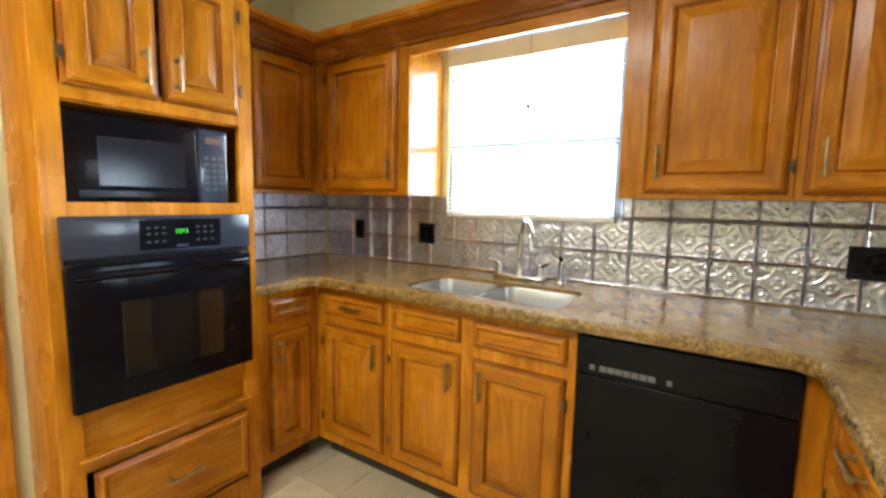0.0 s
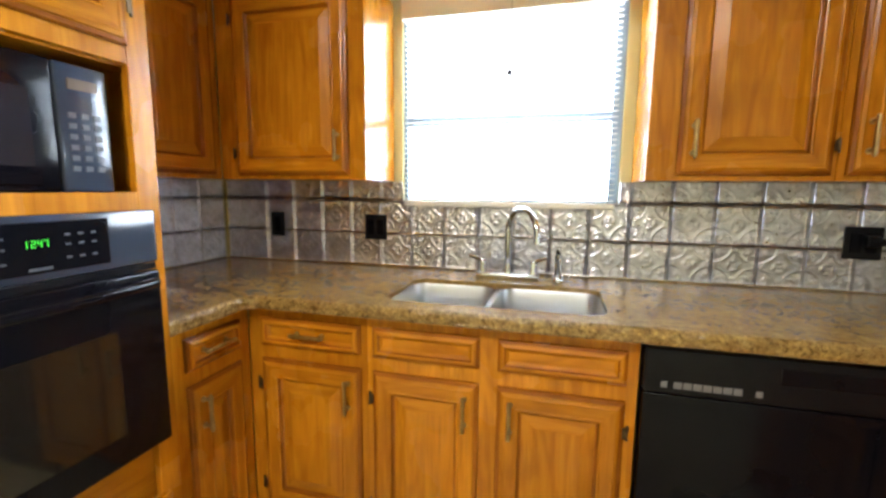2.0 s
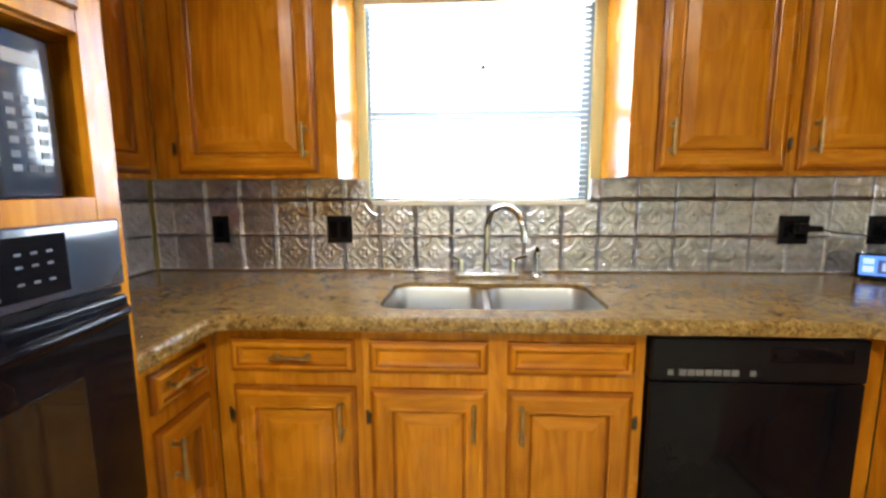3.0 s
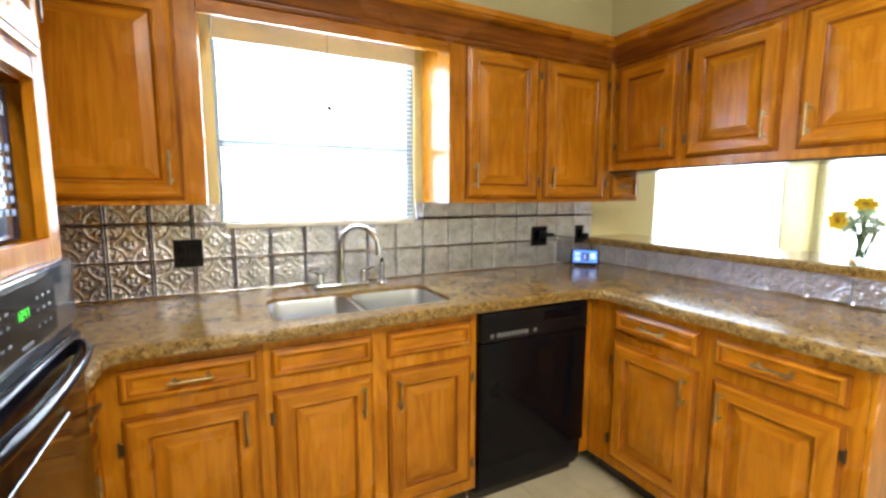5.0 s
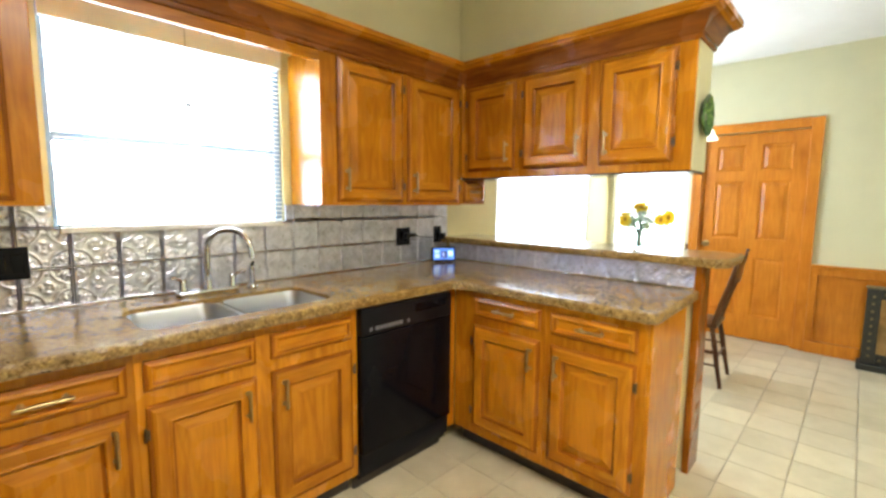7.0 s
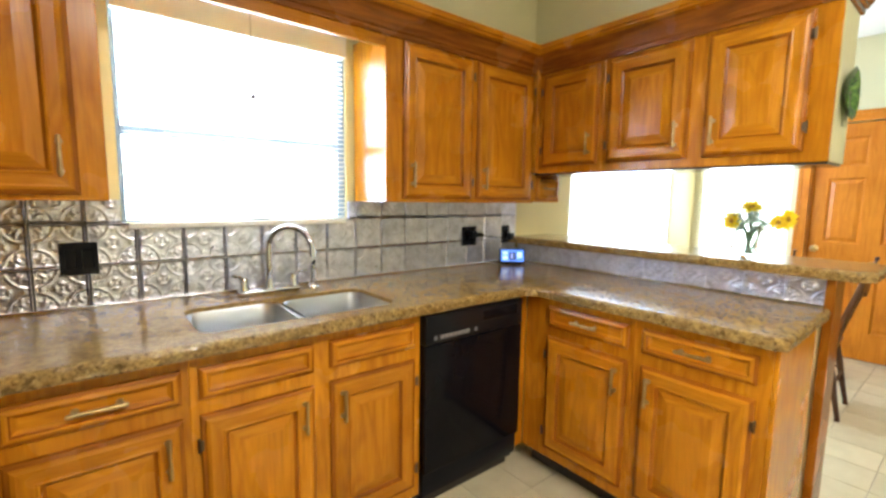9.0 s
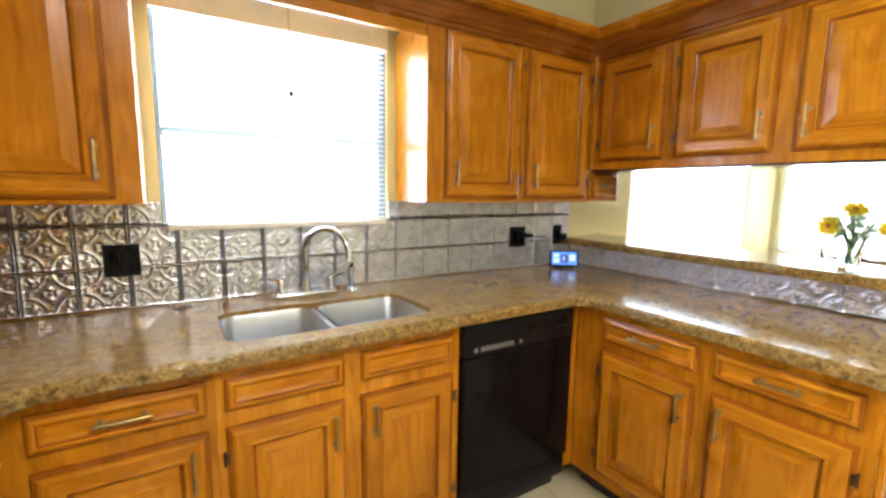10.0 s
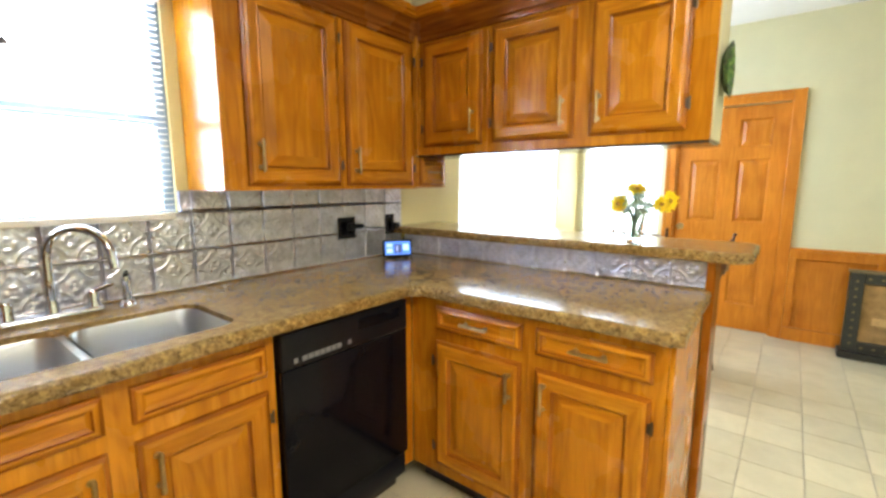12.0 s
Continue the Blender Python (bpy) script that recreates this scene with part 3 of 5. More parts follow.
box(bm, MX1 - 0.112, MY - 0.03, MZ0 + 0.010, MX1 - 0.002, MY - 0.001, MZ1 - 0.002, 0.006, 3)
mpan = part("control_panel", bm, grey_panel, mw, "slate grey keypad panel", True)
bm = bmesh.new()
box(bm, -0.008, -0.0015, -0.0055, 0.008, 0.0005, 0.0055, 0.0005, 1)
KEY = mesh_of("key", bm, plain("slate_key", (0.035, 0.043, 0.058), 0.4))
for r in range(6):
    for c in range(3):
        shared("key", KEY, mpan, pose(MX1 - 0.084 + c * 0.026, MY - 0.0300, MZ0 + 0.060 + r * 0.022))
bm = bmesh.new()
box(bm, MX1 - 0.088, MY - 0.0315, MZ1 - 0.055, MX1 - 0.028, MY - 0.0295, MZ1 - 0.033)
part("display", bm, plain("amber_display", (0.11, 0.08, 0.05), 0.25), mpan, "dim amber display window")

# ---- dishwasher ----
dw = thing("dishwasher", "black built-in dishwasher with button strip", "dishwasher", pose(0.040, FN, 0))
bm = bmesh.new()
box(bm, 0.004, 0.02, 0.06, 0.568, 0.57, 0.864)
part("body", bm, black_satin, dw)
bm = bmesh.new()
box(bm, 0.003, -0.028, 0.735, 0.569, 0.019, 0.856, 0.005, 3)
strip = part("control_strip", bm, black_satin, dw, "", True)
bm = bmesh.new()
box(bm, -0.010, -0.0025, -0.009, 0.010, 0.0005, 0.009, 0.001, 1)
PUSH = mesh_of("push_button", bm, plain("grey_buttons", (0.15, 0.15, 0.165), 0.4))
for i in range(7):
    shared("push_button", PUSH, strip, pose(0.085 + i * 0.023, -0.0280, 0.761))
for x in (0.052, 0.270):
    shared("push_button", PUSH, strip, pose(x, -0.0280, 0.761) @ Matrix.Diagonal((0.75, 1, 0.9, 1)))
bm = bmesh.new()
box(bm, 0.31, -0.029, 0.79, 0.53, -0.020, 0.835, 0.004, 2)
part("latch_recess", bm, black_gloss, strip)
bm = bmesh.new()
box(bm, 0.003, -0.026, 0.190, 0.569, 0.019, 0.732, 0.005, 3)
part("door_panel", bm, black_gloss, dw, "", True)
bm = bmesh.new()
box(bm, 0.006, -0.012, 0.085, 0.566, 0.019, 0.185, 0.004, 2)
part("kick_panel", bm, black_satin, dw, "", True)
bm = bmesh.new()
box(bm, 0.006, 0.05, 0.0, 0.566, 0.07, 0.083)
part("toe_panel", bm, toe_black, dw)


# ---- worktops ----
def slab(footprint, z0, z1, bevel, seg=4):
    bm = bmesh.new()
    lo = [bm.verts.new((x, y, z0)) for x, y in footprint]
    f = bm.faces.new(lo)
    r = bmesh.ops.extrude_face_region(bm, geom=[f])
    for v in r["geom"]:
        if isinstance(v, bmesh.types.BMVert):
            v.co.z = z1
    bmesh.ops.recalc_face_normals(bm, faces=bm.faces)
    es = [e for e in bm.edges if abs(e.verts[0].co.z - e.verts[1].co.z) < 1e-5]
    bmesh.ops.bevel(bm, geom=es, offset=bevel, segments=seg, profile=0.5, affect="EDGES")
    return bm


def rounded(x0, y0, x1, y1, r, n=6):
    out = []
    for cx, cy, a in ((x1 - r, y1 - r, 0), (x0 + r, y1 - r, 90), (x0 + r, y0 + r, 180), (x1 - r, y0 + r, 270)):
        for i in range(n + 1):
            t = radians(a + 90 * i / n)
            out.append((cx + r * math.cos(t), cy + r * math.sin(t)))
    return out


SX0, SX1, SY0, SY1 = -0.725, -0.045, -0.575, -0.235
CT = 0.914
counter_fp = [(-1.808, -0.966), (-1.168, -0.966), (-1.168, -0.695), (-1.125, -0.652), (0.590, -0.652), (0.638, -0.70), (0.638, -1.605), (0.655, -1.626), (1.248, -1.612), (1.248, -0.002), (-1.808, -0.002)]
def chiselled_edge(path, z0, z1, out=0.013):
    """A rough, rounded edge strip along plan corners; the outside lies to the path's right. Its face is knocked uneven."""
    pts = [Vector(p) for p in path]
    nrm = []
    for a, b in zip(pts, pts[1:]):
        d = (b - a).normalized()
        nrm.append(Vector((d.y, -d.x)))
    prof = [(0.0, 1.0), (0.30, 0.992), (0.66, 0.94), (0.90, 0.82), (1.0, 0.64), (0.96, 0.46), (0.86, 0.30), (0.92, 0.16), (0.70, 0.04), (0.0, 0.0)]
    bm = bmesh.new()
    rings = []
    for i, (a, b) in enumerate(zip(pts, pts[1:])):
        n0 = nrm[i] if i == 0 else (nrm[i - 1] + nrm[i]) / (1 + nrm[i - 1].dot(nrm[i]))
        n1 = nrm[i] if i == len(nrm) - 1 else (nrm[i] + nrm[i + 1]) / (1 + nrm[i].dot(nrm[i + 1]))
        steps = max(1, round((b - a).length / 0.009))
        for k in range(0 if i == 0 else 1, steps + 1):
            p, n = a.lerp(b, k / steps), n0.lerp(n1, k / steps)
            row = []
            for o, h in prof:
                rough = 0.0 if o < 0.5 else 0.0048 * noise.noise(Vector((p.x * 55, p.y * 55, h * 4))) + 0.0030 * noise.noise(Vector((p.x * 130, p.y * 130, h * 7)))
                row.append(bm.verts.new((p.x + n.x * (out * o + rough), p.y + n.y * (out * o + rough), z0 + (z1 - z0) * h + (0.6 * rough if h < 0.3 else 0))))
            rings.append(row)
    for a, b in zip(rings, rings[1:]):
        for q in range(len(prof) - 1):
            bm.faces.new((a[q], b[q], b[q + 1], a[q + 1]))
    bm.faces.new(rings[0])
    bm.faces.new(rings[-1][::-1])
    return bm


worktop = thing("worktop", "mottled brown worktop with chiselled edge and sink cutout", "worktop", pose(0, 0, 0))
top = new("slab", mesh_of("slab", slab(counter_fp, 0.870, CT, 0.0008, 1), stone, True))
cut_bm = bmesh.new()
lo = [cut_bm.verts.new((x, y, 0.80)) for x, y in rounded(SX0, SY0, SX1, SY1, 0.055)]
f = cut_bm.faces.new(lo)
for v in bmesh.ops.extrude_face_region(cut_bm, geom=[f])["geom"]:
    if isinstance(v, bmesh.types.BMVert):
        v.co.z = 1.0
cutter = new("cutter", mesh_of("cutter", cut_bm, stone))
mod = top.modifiers.new("sink_hole", "BOOLEAN")
mod.operation, mod.object, mod.solver = "DIFFERENCE", cutter, "EXACT"
cut_mesh = bpy.data.meshes.new_from_object(top.evaluated_get(bpy.context.evaluated_depsgraph_get()))
top.modifiers.clear()
top.data = cut_mesh
bpy.data.objects.remove(cutter)
top.parent = worktop
part("front_edge", chiselled_edge(counter_fp[1:9], 0.8705, CT - 0.0004), stone_edge, worktop, "rough chiselled golden-brown edge", True)
bar_fp = [(1.187, -0.003), (1.187, -1.69), (1.230, -1.733), (1.525, -1.733), (1.563, -1.695), (1.563, -0.003)]
bar = thing("bar_top", "raised mottled brown breakfast bar top with chiselled edge", "bar top", pose(0, 0, 0))
part("slab", slab(bar_fp, 1.032, 1.074, 0.0008, 1), stone, bar, "", True)
part("front_edge", chiselled_edge(bar_fp, 1.0325, 1.0736), stone_edge, bar, "rough chiselled golden-brown edge", True)
bm = bmesh.new()
box(bm, 1.262, -1.60, 0, 1.40, 0, 1.031)
structure("wall_bar", bm, cream, "low wall carrying the breakfast bar")
bm = bmesh.new()
box(bm, 1.245, -1.632, 0.0, 1.405, -1.601, 1.031, 0.003, 2)
structure("trim_bar_end", bm, darkened_v, "oak end post of the bar wall", "trim")
bm = bmesh.new()
box(bm, 0.67, -1.615, 0.0, 1.10, -1.601, 0.869, 0.002, 1)
structure("trim_base_end", bm, wood_v, "oak end panel of the base cabinets", "trim")
# recess panel takes the darkened oak so its shade is in the colour
bm = bmesh.new()
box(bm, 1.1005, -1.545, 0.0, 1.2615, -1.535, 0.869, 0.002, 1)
structure("trim_base_recess", bm, darkened_v, "recessed oak panel beside the bar post, shade put into its colour", "trim")

# ---- sink ----
sink = thing("sink", "stainless steel double-bowl undermount sink", "sink", pose(0, 0, 0))


def bowl(x0, x1):
    bm = bmesh.new()
    prof = [(0.0, 0.899), (0.002, 0.894), (0.008, 0.82), (0.014, 0.735), (0.022, 0.716), (0.040, 0.705), (0.07, 0.702)]
    loops = []
    for i, z in prof:
        loops.append([bm.verts.new((x, y, z)) for x, y in rounded(x0 + i, SY0 + 0.002 + i, x1 - i, SY1 - 0.002 - i, max(0.015, 0.053 - i * 0.5))])
    for a, b in zip(loops, loops[1:]):
        for k in range(len(a)):
            bm.faces.new((a[k], a[(k + 1) % len(a)], b[(k + 1) % len(a)], b[k]))
    bm.faces.new(loops[-1])
    return bm


SD = -0.400
for x0, x1 in ((SX0 + 0.002, SD - 0.012), (SD + 0.012, SX1 - 0.002)):
    b = part("bowl", bowl(x0, x1), steel, sink, "", True)
    bm = bmesh.new()
    lathe(bm, [(0.0, 0.7035), (0.020, 0.7035), (0.036, 0.7065), (0.042, 0.7035)], ((x0 + x1) / 2, -0.40, 0))
    part("drain", bm, chrome, b, "chrome drain", True)
bm = bmesh.new()
box(bm, SD - 0.0135, SY0 + 0.003, 0.80, SD + 0.0135, SY1 - 0.003, 0.894, 0.006, 3)
part("divider", bm, steel, sink, "", True)

# ---- faucet ----
faucet = thing("kitchen_faucet", "chrome gooseneck faucet with two lever handles", "faucet", pose(-0.385, -0.115, CT))
bm = bmesh.new()
box(bm, -0.125, -0.028, 0.0, 0.125, 0.028, 0.022, 0.009, 3)
part("deck_plate", bm, chrome, faucet, "", True)
bm = bmesh.new()
pts = [(0, 0, 0.015), (0, 0, 0.19)]
for i in range(1, 15):
    a = math.pi * i / 14
    pts.append((0.059 * (1 - math.cos(a)), -0.085 * (1 - math.cos(a)), 0.19 + 0.088 * math.sin(a)))
pts += [(0.119, -0.172, 0.160)]
tube(bm, pts, [0.0135] * 3 + [0.0115] * (len(pts) - 4) + [0.013], 16)
cyl(bm, (0, 0, 0.018), (0, 0, 0.06), 0.021, 0.0145, 20)
part("spout", bm, chrome, faucet, "", True)
for s in (-1, 1):
    bm = bmesh.new()
    lathe(bm, [(0.0, 0.075), (0.012, 0.073), (0.017, 0.062), (0.0155, 0.04), (0.021, 0.018)], (s * 0.10, 0, 0))
    tube(bm, [(s * 0.10, 0, 0.062), (s * 0.120, -0.012, 0.078), (s * 0.150, -0.025, 0.088)], [0.0085, 0.0075, 0.006], 10)
    part("lever_handle", bm, chrome, faucet, "", True)
# chrome soap dispenser with a dark nozzle, right of the faucet
dispenser = thing("side_sprayer", "chrome soap dispenser beside the faucet", "sprayer", pose(-0.19, -0.10, CT))
bm = bmesh.new()
lathe(bm, [(0.0, 0.0), (0.024, 0.0), (0.022, 0.012), (0.014, 0.02), (0.0125, 0.06), (0.016, 0.08), (0.014, 0.10), (0.0, 0.104)])
part("base", bm, chrome, dispenser, "", True)
bm = bmesh.new()
tube(bm, [(0, 0.0, 0.096), (0, -0.008, 0.110), (-0.004, -0.026, 0.118)], [0.009, 0.0085, 0.007], 10)
part("nozzle", bm, black_satin, dispenser, "dark dispenser nozzle", True)


# ---- outlets ----
def outlet(x, w, label):
    ob = thing("outlet_cover", label, "outlet", pose(x, -0.014, 1.09))
    bm = bmesh.new()
    box(bm, -w / 2, 0, -0.057, w / 2, 0.009, 0.057, 0.003, 2)
    part("plate", bm, black_satin, ob)
    n = 2 if w > 0.09 else 1
    for i in range(n):
        bm = bmesh.new()
        cx = (i - (n - 1) / 2) * 0.046
        box(bm, cx - 0.016, -0.003, -0.034, cx + 0.016, 0.0, 0.034, 0.001, 1)
        part("socket", bm, black_gloss, ob)
    return ob


outlet(-1.503, 0.070, "narrow black switch plate on the tin backsplash")
outlet(-0.993, 0.106, "square black outlet plate on the tin backsplash")
outlet(0.827, 0.112, "square black outlet plate with a plug on the backsplash")
outlet(1.140, 0.072, "narrow black outlet plate in the corner")

# ---- sink window ----
aluminium = plain("grey_aluminium", (0.22, 0.28, 0.36), 0.5, 0, 0.1)


def window(name, x0, x1, z0, z1, label, rail=True):
    """A double-hung window in the north wall."""
    w = thing(name, label, "window", kind="structure")
    bm = bmesh.new()
    for a in ((x0, 0.015, z0, x0 + 0.018, 0.055, z1), (x1 - 0.04, 0.015, z0, x1, 0.055, z1), (x0 + 0.018, 0.015, z0, x1 - 0.04, 0.055, z0 + 0.010), (x0 + 0.018, 0.015, z1 - 0.022, x1 - 0.04, 0.055, z1)):
        box(bm, *a, 0.003, 1)
    if rail:
        box(bm, x0 + 0.018, 0.017, 1.532, x1 - 0.04, 0.053, 1.566, 0.003, 1)
    part("window_frame", bm, aluminium if rail else white_vinyl, w)
    g, n, l, b = mat("window_glass")
    b.inputs["Transmission Weight"].default_value, b.inputs["Roughness"].default_value, b.inputs["IOR"].default_value = 1.0, 0.0, 1.45
    bm = bmesh.new()
    box(bm, x0 + 0.018, 0.038, z0 + 0.010, x1 - 0.04, 0.042, z1 - 0.022)
    p = part("pane", bm, g, w)
    p.visible_shadow = False
    return w


window("window_1", -0.866, 0.026, 1.212, 2.085, "grey aluminium single-hung window over the sink")
window("window_2", DWX0, DWX1, 0.80, 2.10, "wide bright dining room window", False)
bm = bmesh.new()
box(bm, -4, 1.4, -0.13, 5.4, 1.42, 5)
structure("backdrop_north", bm, outside_glow, "overexposed white daylight outside", "backdrop")
bm = bmesh.new()
box(bm, 5.5, -3, -0.13, 5.52, 1.3, 5)
structure("backdrop_east", bm, outside_glow, "overexposed white daylight outside", "backdrop")
bm = bmesh.new()
box(bm, -14, -14, -0.3, 16, 14, -0.14)
structure("ground", bm, plain("pale_concrete", (0.4, 0.39, 0.36), 0.9), "pale ground outside the house", "ground")

blind = thing("mini_blind", "white horizontal mini blind, lowered and open, over the sink", "blind")
bm = bmesh.new()
box(bm, -0.862, -0.032, 1.955, 0.020, -0.004, 2.045, 0.003, 2)
fabric = plain("cream_headrail", (0.84, 0.82, 0.77), 0.7, 0, 0.04)
part("headrail", bm, fabric, blind, "cream headrail valance")
bm = bmesh.new()
box(bm, -0.850, -0.036, 1.190, 0.008, -0.006, 1.212, 0.004, 2)
part("bottom_rail", bm, white_vinyl, blind)
sm, n, l, b = mat("translucent_slat")
b.inputs["Base Color"].default_value = (0.9, 0.9, 0.88, 1)
b.inputs["Roughness"].default_value = 0.45
tr = n.new("ShaderNodeBsdfTranslucent")
tr.inputs[0].default_value = (0.95, 0.95, 0.92, 1)
mx = n.new("ShaderNodeMixShader")
mx.inputs[0].default_value = 0.72
l.new(b.outputs[0], mx.inputs[1])
l.new(tr.outputs[0], mx.inputs[2])
l.new(mx.outputs[0], n["Material Output"].inputs[0])
bm = bmesh.new()
SW = 0.850
cols = [-0.0125, -0.006, 0.0, 0.006, 0.0125]
ring = [[bm.verts.new((x, c, 0.0022 - 14 * c * c + o)) for c in cols] for x in (-SW / 2, SW / 2) for o in (0, -0.0006)]
for q in range(4):
    bm.faces.new((ring[0][q], ring[2][q], ring[2][q + 1], ring[0][q + 1]))
    bm.faces.new((ring[1][q], ring[1][q + 1], ring[3][q + 1], ring[3][q]))
slat_mesh = mesh_of("slat", bm, sm, True)
for i in range(35):
    s = new("slat" if i == 0 else "slat.%03d" % i, slat_mesh)
    s.parent = blind
    s.matrix_local = pose(-0.421, -0.021, 1.222 + i * 0.0212, 3, 0, 0)
for x in (-0.72, -0.12):
    bm = bmesh.new()
    cyl(bm, (x, -0.034, 1.20), (x, -0.034, 1.97), 0.0009, seg=6)
    part("ladder_cord", bm, white_vinyl, blind)
bm = bmesh.new()
cyl(bm, (-0.405, -0.045, 1.73), (-0.405, -0.036, 2.04), 0.0013, seg=6)
cord = part("pull_cord", bm, plain("grey_cord", (0.25, 0.24, 0.22), 0.7), blind)
bm = bmesh.new()
cyl(bm, (-0.405, -0.045, 1.708), (-0.405, -0.045, 1.732), 0.017, 0.004, 14)
part("tassel", bm, plain("grey_tassel", (0.12, 0.12, 0.13), 0.5), cord, "small dark cord weight")

shade = thing("roller_shade", "white sheer roller shade glowing with daylight", "shade")
bm = bmesh.new()
box(bm, DWX0 + 0.004, 0.006, 0.804, DWX1 - 0.004, 0.009, 2.096)
part("fabric", bm, sm, shade)
bm = bmesh.new()
cyl(bm, (DWX0 + 0.01, 0.022, 2.07), (DWX1 - 0.01, 0.022, 2.07), 0.012, seg=14)
part("roller", bm, white_vinyl, shade, "", True)
bm = bmesh.new()
box(bm, DWX0 + 0.004, 0.0, 0.802, DWX1 - 0.004, 0.012, 0.818, 0.003, 2)
part("hem_bar", bm, white_vinyl, shade)
window_e = thing("window_3", "tall bright dining room side window", "window", kind="structure")
bm = bmesh.new()
for a in ((XE + 0.06, -0.82, 0.80, XE + 0.12, -0.78, 2.10), (XE + 0.06, -0.09, 0.80, XE + 0.12, -0.05, 2.10), (XE + 0.06, -0.78, 0.80, XE + 0.12, -0.09, 0.85), (XE + 0.06, -0.78, 2.05, XE + 0.12, -0.09, 2.10)):
    box(bm, *a, 0.003, 1)
part("window_frame", bm, white_vinyl, window_e)
bm = bmesh.new()
box(bm, XE + 0.03, -0.81, 0.81, XE + 0.033, -0.06, 2.09)
part("shade_fabric", bm, sm, window_e, "white sheer shade")

# ---- dining room door and wainscot ----
DY0, DY1, DZ = -1.77, -0.95, 1.985
door = thing("door_1", "closed six-panel stained pine door with brass knob", "door", pose(XE + 0.05, DY1, 0, 0, 0, -90), kind="structure")
DWW, DH = DY1 - DY0, 2.04


def panel_face(bm, x0, z0, x1, z1):
    rings = [(0, -0.0202), (0.012, -0.008), (0.020, -0.008), (0.045, -0.0165), (0.048, -0.0165)]
    loops = [[bm.verts.new(p) for p in ((x0 + i, y, z0 + i), (x1 - i, y, z0 + i), (x1 - i, y, z1 - i), (x0 + i, y, z1 - i))] for i, y in rings]
    for a, b in zip(loops, loops[1:]):
        for k in range(4):
            bm.faces.new((a[k], a[(k + 1) % 4], b[(k + 1) % 4], b[k]))
    bm.faces.new(loops[-1])


bm = bmesh.new()
xs = [0.001, 0.113, 0.346, 0.474, 0.707, 0.819]
zs = [0.006, 0.235, 0.80, 0.98, 1.53, 1.63, 1.87, 1.98]
for i in range(5):
    for j in range(7):
        if i in (1, 3) and j in (1, 3, 5):
            continue
        box(bm, xs[i], -0.02, zs[j], xs[i + 1], 0.015, zs[j + 1])
slabm = part("door_leaf", bm, door_wood, door)
for i in (1, 3):
    for j in (1, 3, 5):
        bm = bmesh.new()
        panel_face(bm, xs[i], zs[j], xs[i + 1], zs[j + 1])
        part("panel", bm, door_wood, slabm)
bm = bmesh.new()
lathe(bm, [(0.0, 0.0), (0.030, 0.0), (0.030, 0.005), (0.012, 0.012), (0.010, 0.03), (0.024, 0.042), (0.028, 0.055), (0.020, 0.066), (0.0, 0.068)])
bmesh.ops.transform(bm, matrix=pose(0.065, -0.02, 0.92, 90, 0, 0), verts=bm.verts)
part("door_knob", bm, brass, slabm, "brass door knob", True)
bm = bmesh.new()
CW = 0.085
for y0, y1, z0, z1 in ((DY1, DY1 + CW, 0, DZ + CW), (DY0 - CW, DY0, 0, DZ + CW), (DY0, DY1, DZ, DZ + CW)):
    box(bm, XE - 0.022, y0, z0, XE - 0.001, y1, z1, 0.005, 2)
    box(bm, XE - 0.030, y0 + (CW - 0.025 if y0 == DY1 else 0), z0, XE - 0.0222, y1 if y0 != DY0 - CW else y0 + 0.025, z1) if y0 != DY0 else box(bm, XE - 0.030, y0, z1 - 0.025, XE - 0.0222, y1, z1)
for y0, y1, z1 in ((DY0 + 0.0005, DY0 + 0.012, DZ), (DY1 - 0.012, DY1 - 0.0005, DZ)):
    box(bm, XE, y0, 0, XE + 0.028, y1, z1)
box(bm, XE + 0.075, DY0 - 0.05, 0, XE + 0.10, DY1 + 0.05, DZ + 0.05)
structure("trim_door_casing", bm, door_wood, "stained pine door casing", "trim")


def wainscot(name, y0, y1, n):
    bm = bmesh.new()
    box(bm, XE - 0.005, y0, 0.0, XE - 0.001, y1, 0.78)
    box(bm, XE - 0.036, y0, 0.0, XE - 0.0051, y1, 0.11, 0.003, 1)
    box(bm, XE - 0.030, y0, 0.70, XE - 0.0051, y1, 0.765, 0.003, 1)
    box(bm, XE - 0.048, y0, 0.766, XE - 0.001, y1, 0.792, 0.006, 2)
    w = (y1 - y0) / n
    for i in range(n + 1):
        yc = y0 + i * w
        a, b = max(y0, yc - 0.05), min(y1, yc + 0.05)
        box(bm, XE - 0.030, a, 0.1105, XE - 0.0051, b, 0.6995, 0.003, 1)
    structure(name, bm, door_wood, "stained pine wainscot with chair rail", "wainscot")


wainscot("trim_wainscot_south", YS, DY0 - CW - 0.001, 4)
wainscot("trim_wainscot_north", DY1 + CW + 0.001, 0.0, 1)
bm = bmesh.new()
box(bm, 1.41, -0.03, 0.70, XE - 0.05, -0.001, 0.79, 0.004, 2)
structure("trim_chair_rail_north", bm, door_wood, "stained pine chair rail under the dining window", "trim")
# ---- assumed ceiling light, added out of view over the kitchen ----
cl = thing("ceiling_light", "white fluorescent ceiling light box over the kitchen, assumed and out of view", "ceiling light")
bm = bmesh.new()
box(bm, -1.05, -2.91, 2.60, 0.15, -2.59, 2.65, 0.008, 2)
part("housing", bm, white_vinyl, cl)
bm = bmesh.new()
box(bm, -1.03, -2.89, 2.585, 0.13, -2.61, 2.599, 0.004, 2)
part("diffuser", bm, glow("lit_diffuser", (1.0, 0.95, 0.86), 3.0), cl, "lit white diffuser")

